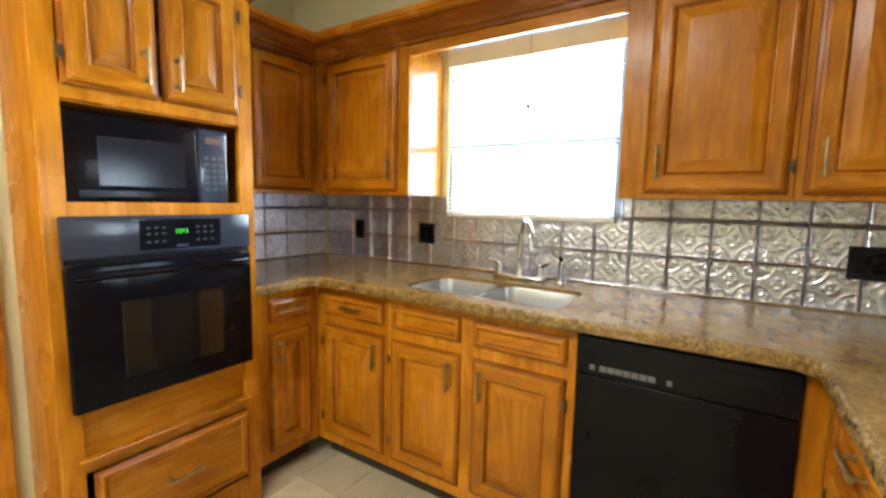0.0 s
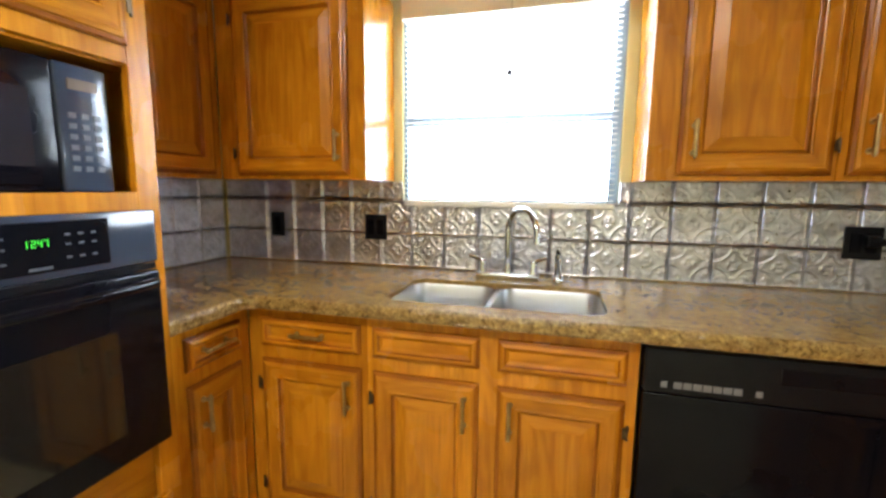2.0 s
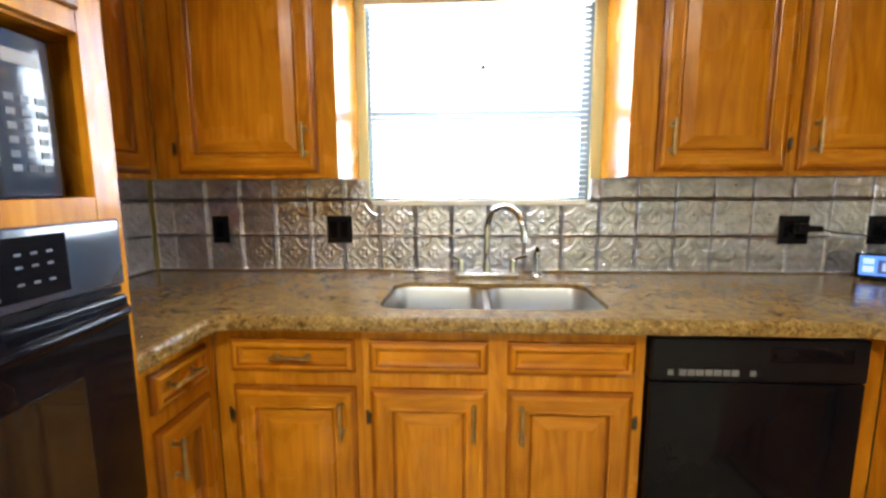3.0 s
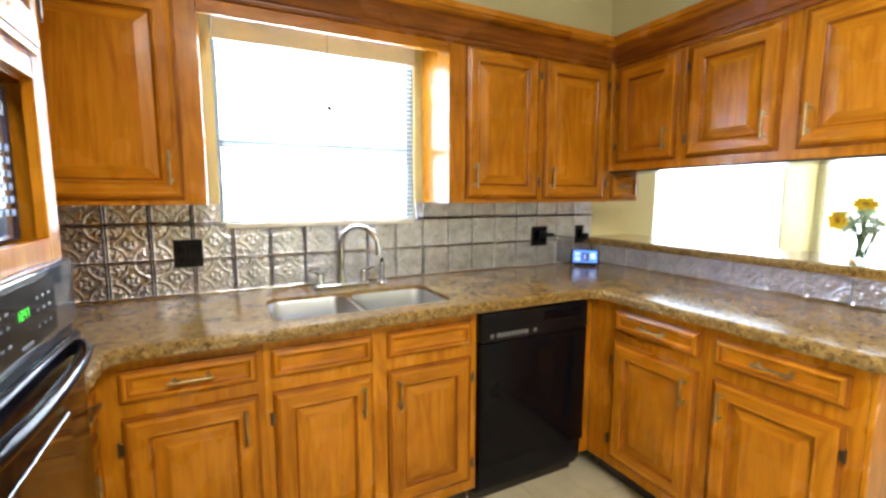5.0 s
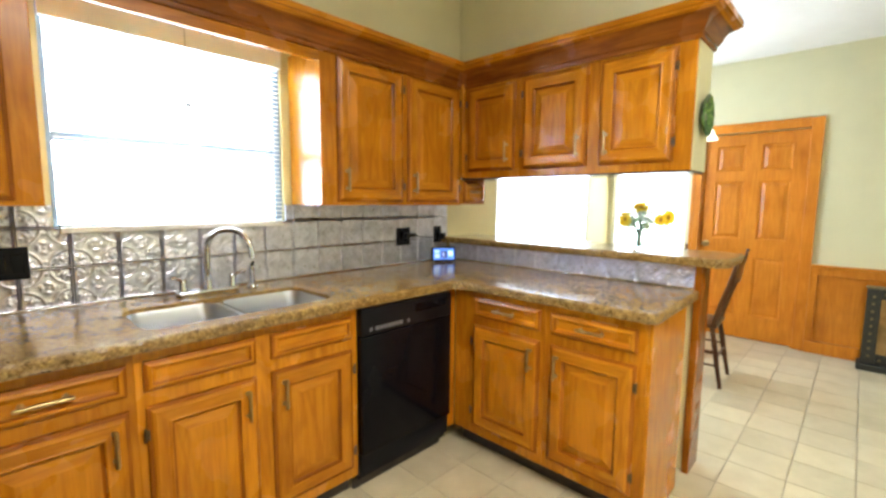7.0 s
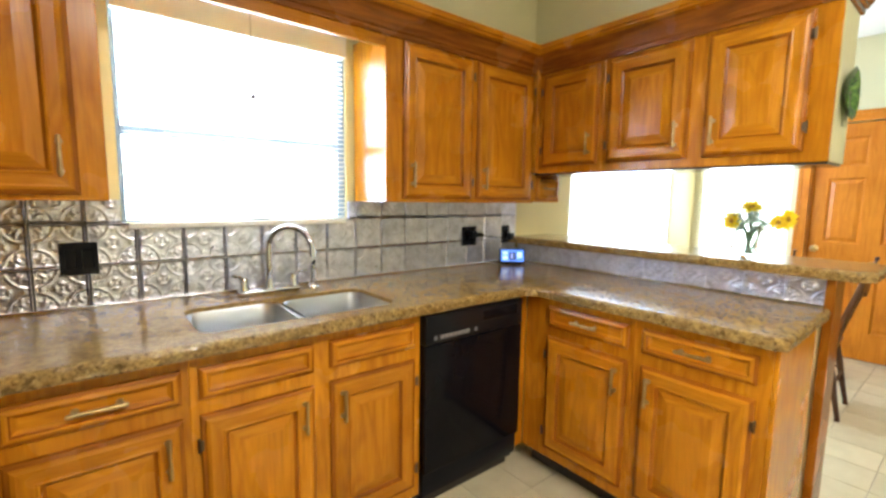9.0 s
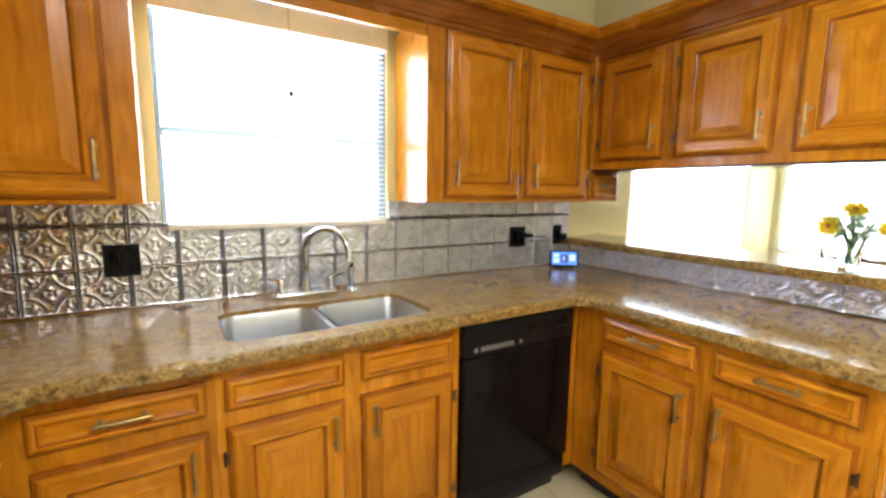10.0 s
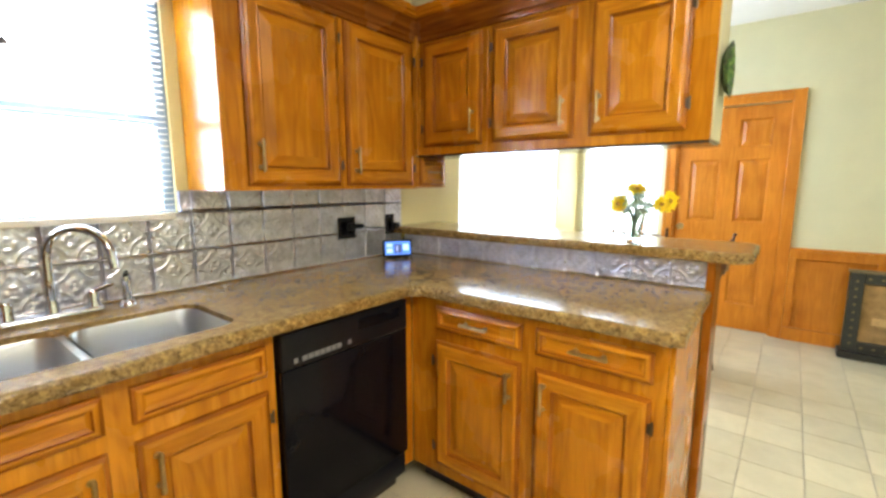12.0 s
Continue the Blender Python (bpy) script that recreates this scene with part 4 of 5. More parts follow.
# ---- smart display in the corner ----
disp = thing("smart_display", "small black smart display with lit blue screen", "display", pose(1.062, -0.150, CT, 0, 0, -36))
bm = bmesh.new()
box(bm, -0.082, -0.012, 0.006, 0.082, 0.006, 0.100, 0.006, 3)
bmesh.ops.transform(bm, matrix=pose(0, 0, 0, -12, 0, 0), verts=bm.verts)
bz = part("bezel", bm, black_satin, disp, "", True)
bm = bmesh.new()
cyl(bm, (-0.05, 0.035, 0.012), (0.05, 0.035, 0.012), 0.012)
box(bm, -0.06, 0.0, 0.0, 0.06, 0.055, 0.012, 0.003, 2)
part("stand", bm, black_satin, disp, "", True)
screen_mat = glow("blue_screen", (0.10, 0.28, 0.95), 0.9)
bm = bmesh.new()
box(bm, -0.070, -0.0134, 0.018, 0.070, -0.0122, 0.090)
bmesh.ops.transform(bm, matrix=pose(0, 0, 0, -12, 0, 0), verts=bm.verts)
scr = part("screen", bm, screen_mat, disp, "lit pale blue screen")
for x0, x1, z0, z1, c in ((-0.060, -0.030, 0.030, 0.052, (0.55, 0.75, 1.0)), (-0.020, 0.022, 0.026, 0.076, (0.04, 0.07, 0.22)), (0.030, 0.060, 0.040, 0.074, (0.6, 0.8, 1.0)), (-0.060, -0.030, 0.060, 0.080, (0.5, 0.7, 1.0)),
                          (-0.008, 0.002, 0.036, 0.066, (0.35, 0.45, 0.8))):
    bm = bmesh.new()
    yy = -0.0139 if x1 - x0 > 0.02 else -0.0143
    box(bm, x0, yy, z0, x1, yy + 0.0004, z1)
    bmesh.ops.transform(bm, matrix=pose(0, 0, 0, -12, 0, 0), verts=bm.verts)
    part("screen_field", bm, glow("screen_field", c, 0.8), scr)
plug = thing("power_plug", "black power plug in the backsplash outlet", "plug", pose(-0.023, 0, 0))
bm = bmesh.new()
box(bm, 0.845, -0.046, 1.078, 0.885, -0.0172, 1.118, 0.006, 3)
cyl(bm, (0.86, -0.034, 1.098), (0.935, -0.036, 1.096), 0.015, 0.012, 16)
part("plug_body", bm, black_satin, plug, "", True)
bm = bmesh.new()
pts = [(0.93, -0.036, 1.096)]
for i in range(1, 17):
    u = i / 16
    pts.append((0.93 + 0.235 * u, -0.036 - 0.055 * u + 0.02 * math.sin(u * 5), 1.096 - 0.018 * math.sin(math.pi * u) - 0.10 * max(0, u - 0.55) ** 1.2))
tube(bm, pts, 0.0028, 8)
part("cable", bm, black_satin, plug, "thin black cable", True)
plug2 = thing("power_adapter", "black power adapter in the corner outlet", "adapter", pose(-0.015, 0, 0))
bm = bmesh.new()
box(bm, 1.162, -0.050, 1.052, 1.205, -0.0172, 1.098, 0.006, 3)
part("adapter_body", bm, black_satin, plug2, "", True)
bm = bmesh.new()
tube(bm, [(1.20, -0.045, 1.06), (1.215, -0.05, 1.045), (1.22, -0.06, 1.0), (1.205, -0.08, 0.95), (1.17, -0.10, 0.928), (1.13, -0.115, 0.924)], 0.0028, 8)
part("cable", bm, black_satin, plug2, "thin black cable", True)

# ---- vase of sunflowers on the bar ----
vase = thing("flower_vase", "clear glass vase with yellow sunflowers on the bar", "vase", pose(1.325, -1.312, 1.0742))
gm, n, l, b = mat("clear_vase_glass")
b.inputs["Base Color"].default_value = (0.94, 0.98, 0.97, 1)
b.inputs["Transmission Weight"].default_value, b.inputs["Roughness"].default_value, b.inputs["IOR"].default_value = 1.0, 0.02, 1.45
bm = bmesh.new()
lathe(bm, [(0.0, 0.0), (0.030, 0.0), (0.032, 0.004), (0.034, 0.06), (0.040, 0.145), (0.0375, 0.145), (0.0315, 0.06), (0.029, 0.012), (0.0, 0.012)])
part("glass", bm, gm, vase, "clear glass", True)
stem_mat = plain("flower_stem", (0.22, 0.36, 0.20), 0.5, 0, 0.3, 40)
leaf_mat = plain("flower_leaf", (0.30, 0.44, 0.32), 0.55, 0, 0.3, 30)
petal_mat = plain("yellow_petal", (0.90, 0.66, 0.015), 0.5, 0, 0.12, 60)
seed_mat = plain("flower_heart", (0.45, 0.25, 0.02), 0.8, 0, 0.3, 200, 0.4, 300)


def let_light_through(m, color, share):
    n, l = m.node_tree.nodes, m.node_tree.links
    t = n.new("ShaderNodeBsdfTranslucent")
    t.inputs[0].default_value = (*color, 1)
    x = n.new("ShaderNodeMixShader")
    x.inputs[0].default_value = share
    l.new(n["Principled BSDF"].outputs[0], x.inputs[1])
    l.new(t.outputs[0], x.inputs[2])
    l.new(x.outputs[0], n["Material Output"].inputs[0])


let_light_through(petal_mat, (0.98, 0.78, 0.02), 0.5)
let_light_through(leaf_mat, (0.55, 0.70, 0.52), 0.75)
rng = random.Random(4)


def sunflower(head, size, face):
    top = Vector(head)
    foot = Vector((rng.uniform(-0.016, 0.016), rng.uniform(-0.016, 0.016), 0.016))
    mid = Vector((top.x * 0.35, top.y * 0.35, 0.13))
    pts = [foot.lerp(mid, k / 3) for k in range(3)]
    for k in range(7):
        u = k / 6
        pts.append(mid * (1 - u) ** 2 + 2 * u * (1 - u) * Vector((top.x * 0.55, top.y * 0.55, top.z + 0.004)) + top * u * u)
    bm = bmesh.new()
    tube(bm, pts, 0.0032, 7)
    st = part("stem", bm, stem_mat, vase, "", True)
    m = Matrix.Translation(top) @ Vector(face).to_track_quat("Z", "Y").to_matrix().to_4x4()
    bm = bmesh.new()
    lathe(bm, [(0.0, 0.008), (size * 0.16, 0.007), (size * 0.26, 0.002), (size * 0.22, -0.006), (0.0, -0.010)], seg=14)
    bmesh.ops.transform(bm, matrix=m, verts=bm.verts)
    part("flower_heart", bm, seed_mat, st, "", True)
    bm = bmesh.new()
    for ring, cnt, ln in ((0, 17, 1.0), (1, 13, 0.8)):
        for k in range(cnt):
            a = 2 * math.pi * (k + 0.5 * ring) / cnt + rng.uniform(-0.1, 0.1)
            d = Vector((math.cos(a), math.sin(a), 0))
            t = Vector((-d.y, d.x, 0))
            lift = rng.uniform(-0.2, 0.25) + 0.2 * ring
            L = size * ln * rng.uniform(0.9, 1.1)
            row = []
            for f, wd in ((0.22, 0.10), (0.55, 0.17), (0.8, 0.13), (1.0, 0.015)):
                c = d * (L * f) + Vector((0, 0, size * lift * f * f))
                row.append((bm.verts.new(c - t * size * wd), bm.verts.new(c + Vector((0, 0, size * 0.03))), bm.verts.new(c + t * size * wd)))
            for p, q in zip(row, row[1:]):
                bm.faces.new((p[0], p[1], q[1], q[0]))
                bm.faces.new((p[1], p[2], q[2], q[1]))
    bmesh.ops.transform(bm, matrix=m, verts=bm.verts)
    part("petals", bm, petal_mat, st, "yellow petals", True)


sunflower((-0.045, 0.060, 0.160), 0.044, (-0.85, 0.3, -0.15))
sunflower((0.015, 0.005, 0.222), 0.046, (-0.5, -0.2, 0.8))
sunflower((0.045, -0.120, 0.172), 0.046, (-0.45, -0.75, 0.1))
sunflower((-0.005, -0.100, 0.160), 0.036, (-0.8, -0.5, 0.1))
for k in range(130):
    a = rng.uniform(0, 2 * math.pi)
    r = rng.uniform(0.01, 0.11)
    z = rng.uniform(0.15, 0.235)
    d = Vector((math.cos(a), math.sin(a), rng.uniform(-0.3, 0.7))).normalized()
    t = d.cross(Vector((0, 0, 1))).normalized()
    up = t.cross(d)
    p = Vector((math.cos(a) * r * 0.5, math.sin(a) * r * 0.5, z - 0.03))
    bm = bmesh.new()
    row = []
    for f, wd in ((0.0, 0.0015), (0.3, 0.006), (0.65, 0.005), (1.0, 0.0008)):
        c = p + d * (0.050 * f) - Vector((0, 0, 0.018 * f * f))
        row.append((bm.verts.new(c - t * wd), bm.verts.new(c + up * 0.0015), bm.verts.new(c + t * wd)))
    for q, w in zip(row, row[1:]):
        bm.faces.new((q[0], q[1], w[1], w[0]))
        bm.faces.new((q[1], q[2], w[2], w[1]))
    part("leaf", bm, leaf_mat, vase, "", True)

for k in range(16):
    a, r = rng.uniform(0, 2 * math.pi), rng.uniform(0.004, 0.022)
    q = rng.uniform(0.02, 0.075)
    bm = bmesh.new()
    tube(bm, [(math.cos(a + 2) * r, math.sin(a + 2) * r, 0.016), (math.cos(a) * r * 0.6, math.sin(a) * r * 0.6, 0.10), (math.cos(a) * q, math.sin(a) * q, rng.uniform(0.17, 0.215))], 0.0022, 6)
    part("stem", bm, stem_mat, vase, "", True)

# ---- plate on the cabinet end ----
plate = thing("wall_plate", "round green leaf-pattern ceramic plate hung on the cabinet end", "plate", pose(1.165, -1.6045, 1.700, 90, 0, 0))
bm = bmesh.new()
seg, rings = 48, [(0.0, 0.010), (0.02, 0.011), (0.045, 0.012), (0.055, 0.016), (0.072, 0.024), (0.088, 0.028), (0.090, 0.026), (0.070, 0.012), (0.045, 0.002), (0.0, 0.001)]
vs = []
for r, z in rings:
    vs.append([bm.verts.new(((r + (0.003 * math.sin(12 * 2 * math.pi * i / seg) if r > 0.08 else 0)) * math.cos(2 * math.pi * i / seg), (r + (0.003 * math.sin(12 * 2 * math.pi * i / seg) if r > 0.08 else 0)) * math.sin(2 * math.pi * i / seg),
                             z + (0.0022 * math.sin(12 * 2 * math.pi * i / seg + 9 * r * 40) if 0.02 < r < 0.085 and z > 0.011 else 0))) for i in range(seg)])
for a, c in zip(vs, vs[1:]):
    for i in range(seg):
        bm.faces.new((a[i], a[(i + 1) % seg], c[(i + 1) % seg], c[i]))
pm, n, l, b = mat("green_glaze")
f = noise_tex(n, l, coords(n, l, (1, 1, 1)), 38, 5, 0.7)
r = ramp(n, [(0.35, (0.012, 0.03, 0.012)), (0.5, (0.05, 0.12, 0.03)), (0.68, (0.22, 0.33, 0.07))])
l.new(f, r.inputs[0])
l.new(r.outputs[0], b.inputs["Base Color"])
b.inputs["Roughness"].default_value = 0.25
part("dish", bm, pm, plate, "", True)

# ---- chandelier in the dining area ----
ch = thing("chandelier", "brass dining chandelier with white glass bell shades", "chandelier", pose(2.70, -1.02, 0))
bm = bmesh.new()
cyl(bm, (0, 0, 1.72), (0, 0, CEIL), 0.009, seg=10)
lathe(bm, [(0.0, 1.66), (0.02, 1.68), (0.035, 1.73), (0.02, 1.78), (0.03, 1.83), (0.012, 1.90)], seg=16)
lathe(bm, [(0.0, CEIL - 0.03), (0.05, CEIL - 0.025), (0.06, CEIL - 0.002)], seg=20)
part("stem", bm, brass, ch, "", True)
shade_mat = glow("lit_shade_glass", (1.0, 0.93, 0.80), 1.6)
for k in range(4):
    a = radians(-90 + 90 * k)
    cx, cy = math.cos(a), math.sin(a)
    bm = bmesh.new()
    tube(bm, [(cx * 0.02, cy * 0.02, 1.76), (cx * 0.09, cy * 0.09, 1.72), (cx * 0.18, cy * 0.18, 1.76), (cx * 0.24, cy * 0.24, 1.85), (cx * 0.26, cy * 0.26, 1.88)], 0.007, 10)
    lathe(bm, [(0.0, 1.885), (0.022, 1.88), (0.024, 1.86), (0.02, 1.85)], (cx * 0.26, cy * 0.26, 0), 14)
    arm = part("arm", bm, brass, ch, "", True)
    bm = bmesh.new()
    lathe(bm, [(0.022, 1.862), (0.032, 1.845), (0.044, 1.815), (0.062, 1.785), (0.060, 1.783), (0.042, 1.812), (0.030, 1.842), (0.020, 1.858)], (cx * 0.26, cy * 0.26, 0), 20)
    part("shade", bm, shade_mat, arm, "lit white glass bell shade", True)


# ---- dining chairs ----
def chair(m):
    c = thing("dining_chair", "dark-stained wooden dining chair with pressed back", "chair", m, "dining chairs")
    bm = bmesh.new()
    fp = [(-0.17, -0.19), (0.17, -0.19), (0.205, 0.20), (0.12, 0.225), (-0.12, 0.225), (-0.205, 0.20)]
    b2 = slab(fp, 0.435, 0.465, 0.009, 3)
    part("seat", b2, chair_wood, c, "", True)
    bm.free()
    for sx in (-1, 1):
        bm = bmesh.new()
        tube(bm, [(sx * 0.15, -0.16, 0.44), (sx * 0.158, -0.185, 0.30), (sx * 0.168, -0.21, 0.15), (sx * 0.175, -0.235, 0.02), (sx * 0.175, -0.236, 0.0)], [0.015, 0.019, 0.016, 0.013, 0.015], 12)
        part("leg", bm, chair_wood, c, "", True)
        bm = bmesh.new()
        tube(bm, [(sx * 0.17, 0.17, 0.44), (sx * 0.178, 0.185, 0.30), (sx * 0.188, 0.20, 0.15), (sx * 0.195, 0.215, 0.02), (sx * 0.195, 0.216, 0.0)], [0.015, 0.020, 0.017, 0.013, 0.015], 12)
        part("leg", bm, chair_wood, c, "", True)
        bm = bmesh.new()
        tube(bm, [(sx * 0.155, -0.165, 0.46), (sx * 0.170, -0.205, 0.62), (sx * 0.185, -0.255, 0.80), (sx * 0.195, -0.290, 0.95), (sx * 0.198, -0.298, 0.99)], [0.017, 0.016, 0.015, 0.012, 0.007], 12)
        ball(bm, (sx * 0.199, -0.300, 1.00), 0.013, 2)
        part("back_post", bm, chair_wood, c, "", True)
        for z, y0, y1 in ((0.16, -0.208, 0.198), (0.25, -0.193, 0.188)):
            bm = bmesh.new()
            cyl(bm, (sx * (0.165 + z * 0.01), y0, z), (sx * (0.185 + z * 0.01), y1, z), 0.008, seg=10)
            part("stretcher", bm, chair_wood, c, "", True)
    for y, z, w in ((0.19, 0.28, 0.18), (-0.20, 0.22, 0.163)):
        bm = bmesh.new()
        cyl(bm, (-w, y, z), (w, y, z), 0.008, seg=10)
        part("stretcher", bm, chair_wood, c, "", True)
    bm = bmesh.new()
    cols = 14
    grid = []
    for i in range(cols + 1):
        u = i / cols * 2 - 1
        x = u * 0.185
        zt = 0.965 - 0.025 * abs(u) ** 2 + 0.012 * math.cos(u * math.pi * 3) * (1 - abs(u))
        zb = 0.795 - 0.02 * math.cos(u * math.pi * 2)
        y = -0.272 - 0.012 * (1 - u * u)
        grid.append([bm.verts.new((x, y + dy + 0.055 * (0.88 - z) * 4 * 0.25, z)) for z, dy in ((zb, -0.008), (zt, -0.018), (zt, 0.0), (zb, 0.010))])
    for a, b in zip(grid, grid[1:]):
        for k in range(4):
            bm.faces.new((a[k], a[(k + 1) % 4], b[(k + 1) % 4], b[k]))
    bm.faces.new(grid[0])
    bm.faces.new(grid[-1][::-1])
    part("crest_rail", bm, chair_wood, c, "", True)
    for k in range(5):
        u = (k - 2) / 2
        bm = bmesh.new()
        tube(bm, [(u * 0.10, -0.172, 0.46), (u * 0.115, -0.215, 0.62), (u * 0.125, -0.262, 0.81)], [0.0085, 0.011, 0.0085], 8)
        part("spindle", bm, chair_wood, c, "", True)
    return c


first = chair(pose(2.68, -1.26, 0, 0, 0, 3) @ Matrix.Diagonal((1, 1, 0.975, 1)))
copy_thing(first, pose(3.27, -0.915, 0, 0, 0, -90))

# ---- framed screen on the dining floor ----
fs = thing("fire_screen", "carved black fire screen with a warm brown picture panel", "fire screen", pose(3.78, -2.225, 0, 0, 0, -90))
carved = plain("carved_black_frame", (0.02, 0.02, 0.016), 0.45, 0, 0.4, 60, 0.5, 150)
gilt = plain("worn_gilt", (0.20, 0.16, 0.08), 0.4, 0.6, 0.3, 80)
bm = bmesh.new()
box(bm, -0.02, -0.05, 0.0, 0.66, 0.12, 0.055, 0.008, 2)
part("plinth", bm, carved, fs)
bm = bmesh.new()
for a in ((0.0, -0.02, 0.0552, 0.085, 0.06, 0.66), (0.555, -0.02, 0.0552, 0.64, 0.06, 0.66), (0.0852, -0.02, 0.0552, 0.5548, 0.06, 0.135), (0.0852, -0.02, 0.58, 0.5548, 0.06, 0.66)):
    box(bm, *a, 0.006, 2)
part("frame", bm, carved, fs, "carved black frame")
bm = bmesh.new()
box(bm, -0.008, -0.026, 0.6602, 0.648, 0.066, 0.675, 0.004, 2)
part("top_edge", bm, gilt, fs, "worn gilt edge")
bm = bmesh.new()
ball(bm, (0, 0, 0), 0.010, 1, (1.2, 0.6, 1.0))
BOSS = mesh_of("boss", bm, gilt, True)
for k in range(9):
    for x in (0.042, 0.598):
        shared("boss", BOSS, fs, pose(x, -0.021, 0.12 + k * 0.06))
for k in range(7):
    for z in (0.095, 0.62):
        shared("boss", BOSS, fs, pose(0.11 + k * 0.07, -0.021, z))
bm = bmesh.new()
box(bm, 0.0852, 0.01, 0.1352, 0.5548, 0.02, 0.5798)
pic = part("picture_panel", bm, plain("tapestry_brown", (0.36, 0.22, 0.08), 0.8, 0, 0.35, 14, 0.3, 400), fs, "warm brown picture panel")
for x0, z0, w, h, col in ((0.15, 0.27, 0.09, 0.06, (0.55, 0.36, 0.15)), (0.25, 0.28, 0.10, 0.055, (0.22, 0.20, 0.22)), (0.23, 0.285, 0.025, 0.05, (0.5, 0.2, 0.14))):
    bm = bmesh.new()
    box(bm, x0, 0.006, z0, x0 + w, 0.0098, z0 + h, 0.0015, 1)
    part("picture_patch", bm, plain("tapestry_patch", col, 0.8, 0, 0.2, 30), pic)

# ---- pressed tin backsplash ----
TS = 0.1485
tile_cache = {}


def tin_height(u, v):
    """Relief of one pressed tile, u and v from 0 to 1: a rim, rings round the corners with a lobed leaf in each, and a flower in the middle."""
    e = min(u, 1 - u, v, 1 - v)
    h = 0.0085 * math.exp(-((e - 0.030) / 0.017) ** 2)
    for cu in (0, 1):
        for cv in (0, 1):
            du, dv = abs(u - cu), abs(v - cv)
            d = math.hypot(du, dv)
            h += 0.0032 * math.exp(-((d - 0.445) / 0.022) ** 2)
            h -= 0.0016 * math.exp(-((d - 0.385) / 0.030) ** 2)
            across = (du - dv) / math.sqrt(2)
            along = (du + dv) / math.sqrt(2)
            h += 0.0058 * math.exp(-((along - 0.26) / 0.065) ** 2 - (across / 0.034) ** 2)
            for side in (-1, 1):
                h += 0.0054 * math.exp(-((along - 0.235) / 0.034) ** 2 - ((across - side * 0.110) / 0.030) ** 2)
                h += 0.0040 * math.exp(-((along - 0.36) / 0.030) ** 2 - ((across - side * 0.075) / 0.026) ** 2)
            h += 0.0050 * math.exp(-(max(du, dv) / 0.075) ** 6)
    for cx, cy in ((0.5, 0.14), (0.5, 0.86), (0.14, 0.5), (0.86, 0.5)):
        h += 0.0036 * math.exp(-((u - cx) ** 2 + (v - cy) ** 2) / 0.0022)
    d = math.hypot(u - 0.5, v - 0.5)
    a = math.atan2(v - 0.5, u - 0.5)
    h += 0.0052 * math.exp(-((d - 0.115) / 0.040) ** 2) * (0.1 + 0.9 * abs(math.cos(2 * a)) ** 1.5) + 0.0040 * math.exp(-(d / 0.032) ** 2)
    return 0.70 * h if e > 0.002 else 0.0


def tin_tile(w, h, bold):
    key = (round(w, 4), round(h, 4), bold)
    if key not in tile_cache:
        nx, nz = max(3, round(44 * w / TS)), max(3, round(44 * h / TS))
        verts, faces = [], []
        for j in range(nz + 1):
            for i in range(nx + 1):
                x, z = w * i / nx, h * j / nz
                verts.append((x, -0.002 - bold * tin_height(x / TS, z / TS), z))
        for j in range(nz):
            for i in range(nx):
                a = j * (nx + 1) + i
                faces.append((a, a + 1, a + nx + 2, a + nx + 1))
        rim = len(verts)
        verts += [(0, 0, 0), (w, 0, 0), (w, 0, h), (0, 0, h)]
        faces += [(rim + 3, rim + 2, rim + 1, rim), (rim, rim + 1, nx, 0), (rim + 2, rim + 3, nz * (nx + 1), nz * (nx + 1) + nx)]
        me = bpy.data.meshes.new("tile")
        me.from_pydata(verts, [], faces)
        me.materials.append(tin)
        me.polygons.foreach_set("use_smooth", [True] * len(me.polygons))
        me.set_sharp_from_angle(angle=radians(70))
        tile_cache[key] = me
    return tile_cache[key]


def backsplash(name, m, x0, x1, joint, rows, label, gap=None, bold=1.0):
    """Rows of tiles on a wall; local x along it, face towards -y. Tiles are cut at the ends, and the top row leaves a gap for a window."""
    ob = thing(name, label, "backsplash", m, kind="structure")
    G = 0.0015
    for r, (z0, z1) in enumerate(rows):
        spans = [(x0, x1)] if gap is None or r < 2 else [(x0, gap[0]), (gap[1], x1)]
        for s0, s1 in spans:
            bm = bmesh.new()
            box(bm, s0, 0.0002, z0, s1, 0.0018, z1)
            part("backing", bm, tin_back, ob)
            a = joint
            while a < s1:
                b = a + TS
                lo, hi = max(a, s0), min(b, s1)
                if hi - lo > 0.012:
                    t = new("tile", tin_tile(hi - lo - G, z1 - z0 - G, bold))
                    t.parent = ob
                    t.matrix_local = pose(lo + G / 2, 0, z0 + G / 2)
                a = b
    bm = bmesh.new()
    cyl(bm, (x0, -0.006, rows[0][0] + 0.003), (x1, -0.006, rows[0][0] + 0.003), 0.0045, seg=10)
    part("edge_trim", bm, chrome, ob, "bright metal edge trim", True)
    if len(rows) > 1:
        # thin chrome bead added to draw the glint along the tile seam
        bm = bmesh.new()
        cyl(bm, (x0, -0.0045, rows[1][0]), (x1, -0.0045, rows[1][0]), 0.0026, seg=8)
        part("seam_trim", bm, chrome, ob, "added chrome strip standing in for the glint on the seam", True)
    return ob


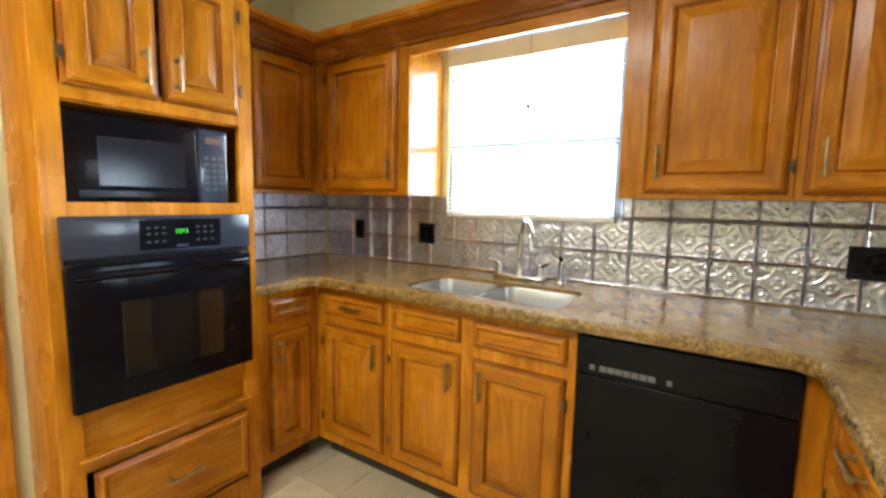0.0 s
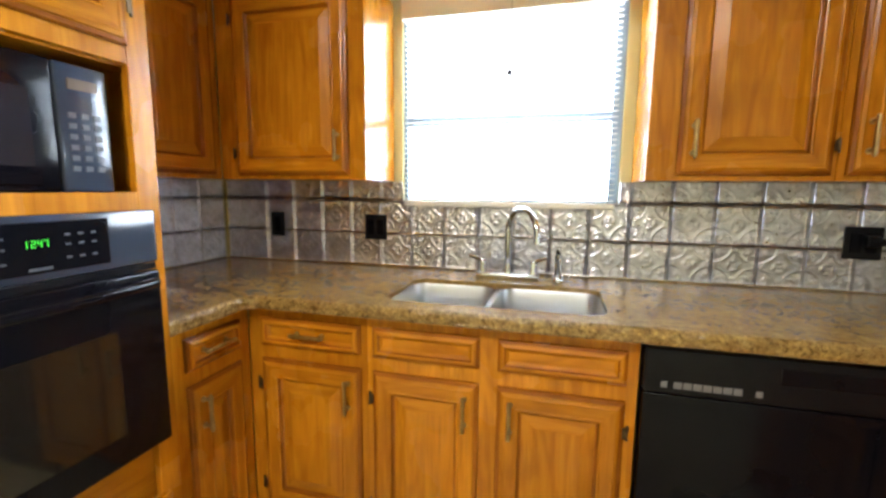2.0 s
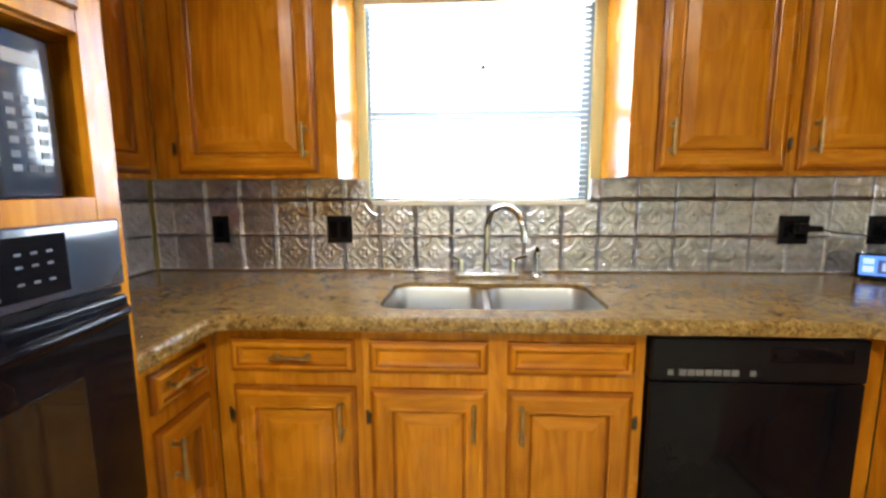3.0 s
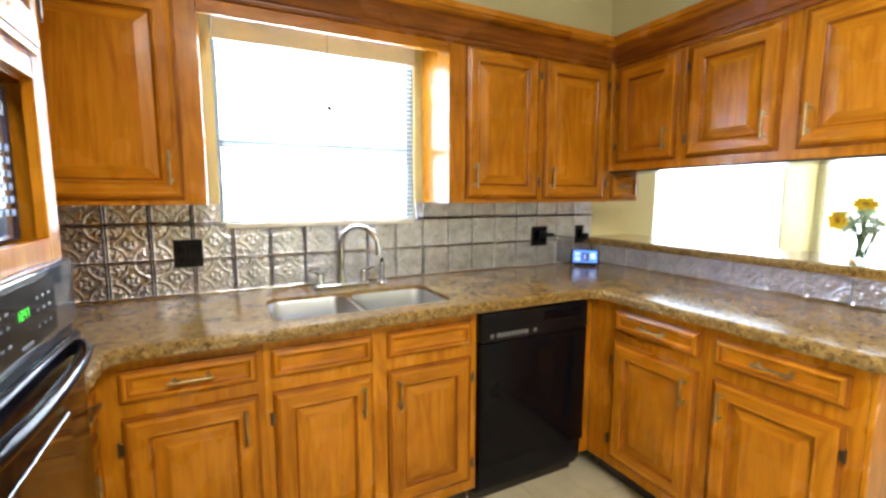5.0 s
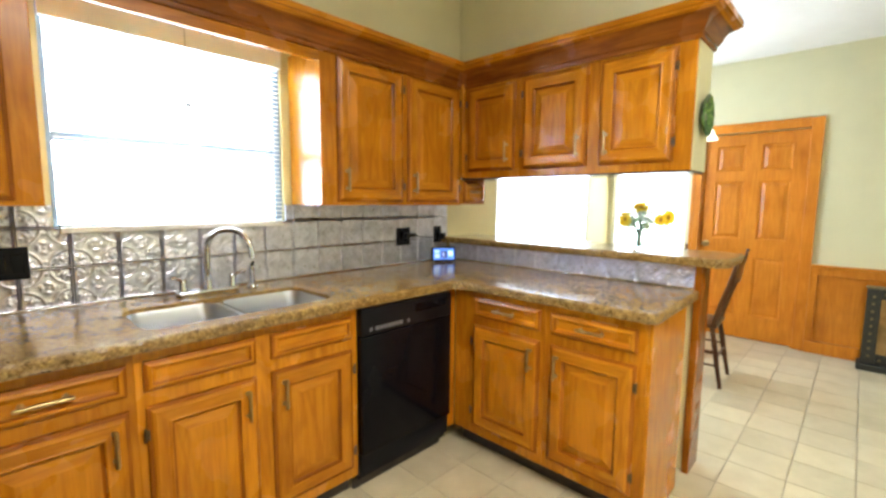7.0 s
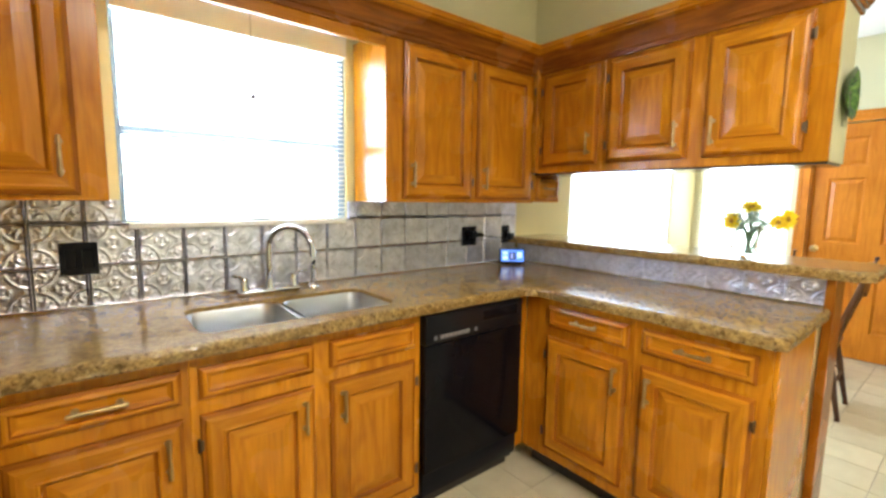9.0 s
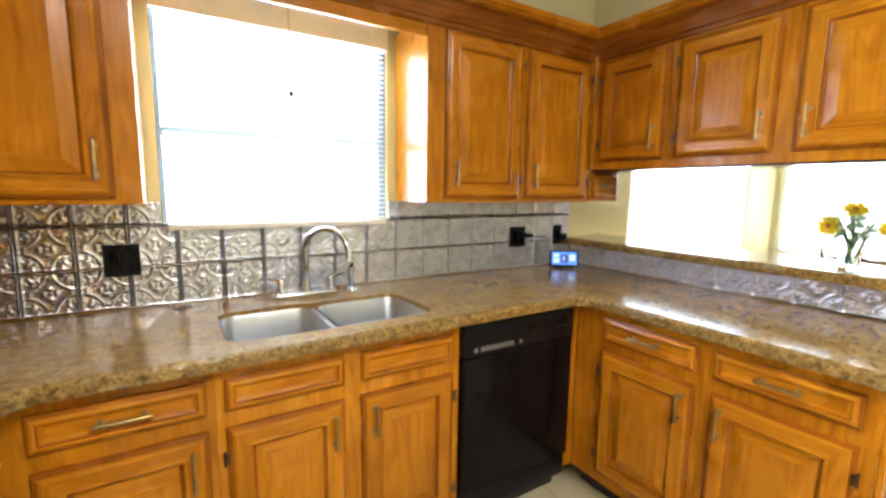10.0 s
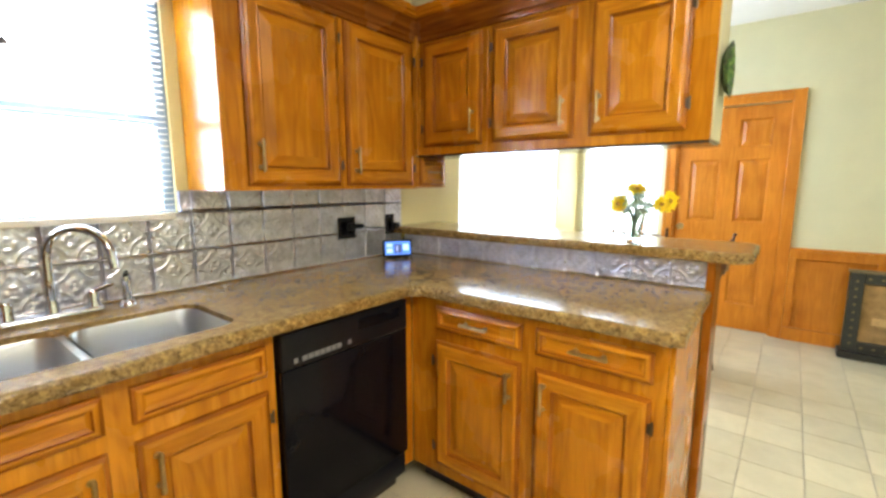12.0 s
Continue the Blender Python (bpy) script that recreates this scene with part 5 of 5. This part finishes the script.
ROWS3 = [(0.9155, 1.0635), (1.0635, 1.2120), (1.2120, 1.2945)]
backsplash("wall_backsplash_north", pose(0, -0.0025, 0), -1.790, 1.245, -0.822 - 7 * TS, ROWS3, "embossed pressed-tin tile backsplash, tarnished silver", (-0.867, 0.027))
backsplash("wall_backsplash_west", pose(XW + 0.0025, -0.966, 0, 0, 0, 90), 0.0, 0.945, 0.055 - TS, ROWS3, "embossed pressed-tin tile backsplash beside the oven tower")
backsplash("wall_backsplash_bar", pose(1.2585, -0.02, 0, 0, 0, -90), 0.0, 1.605, 0.12 - TS, [(0.9155, 1.0315)], "embossed pressed-tin tiles under the bar top", None, 1.25)

# ---- floor tiles ----
FT = 0.2425
bm = bmesh.new()
box(bm, 0, 0, -0.006, FT - 0.0045, FT - 0.0045, 0.0, 0.0018, 1)
bmesh.ops.delete(bm, geom=[f for f in bm.faces if f.normal.z < -0.9], context="FACES")
FLOOR_TILE = mesh_of("tile", bm, floor_tile_mat)
rest = []
nx0, ny0 = 0.552 + 0.003, -0.776 + 0.003
for i in range(-10, 15):
    for j in range(-14, 3):
        x, y = nx0 + i * FT, ny0 + j * FT
        if x + FT < XW or x > XE or y + FT < YS or y > 0:
            continue
        visible = (x > 1.2 and -3.0 < y < -1.0) or (-1.5 < x < 1.0 and -1.8 < y < -0.35)
        if visible:
            t = new("tile", FLOOR_TILE)
            t.parent = floor
            t.location = (x, y, 0)
        else:
            rest.append((x, y))
verts, faces = [], []
for x, y in rest:
    k = len(verts)
    s0 = FT - 0.0045
    verts += [(x, y, 0), (x + s0, y, 0), (x + s0, y + s0, 0), (x, y + s0, 0), (x, y, -0.006), (x + s0, y, -0.006), (x + s0, y + s0, -0.006), (x, y + s0, -0.006)]
    faces += [(k, k + 1, k + 2, k + 3), (k + 4, k + 5, k + 1, k), (k + 5, k + 6, k + 2, k + 1), (k + 6, k + 7, k + 3, k + 2), (k + 7, k + 4, k, k + 3)]
me = bpy.data.meshes.new("floor_tiles")
me.from_pydata(verts, [], faces)
me.materials.append(floor_tile_mat)
rest_ob = new("floor_tiles", me)
rest_ob.parent = floor
tagged(rest_ob, "cream ceramic floor tiles", "", "", "stuff")
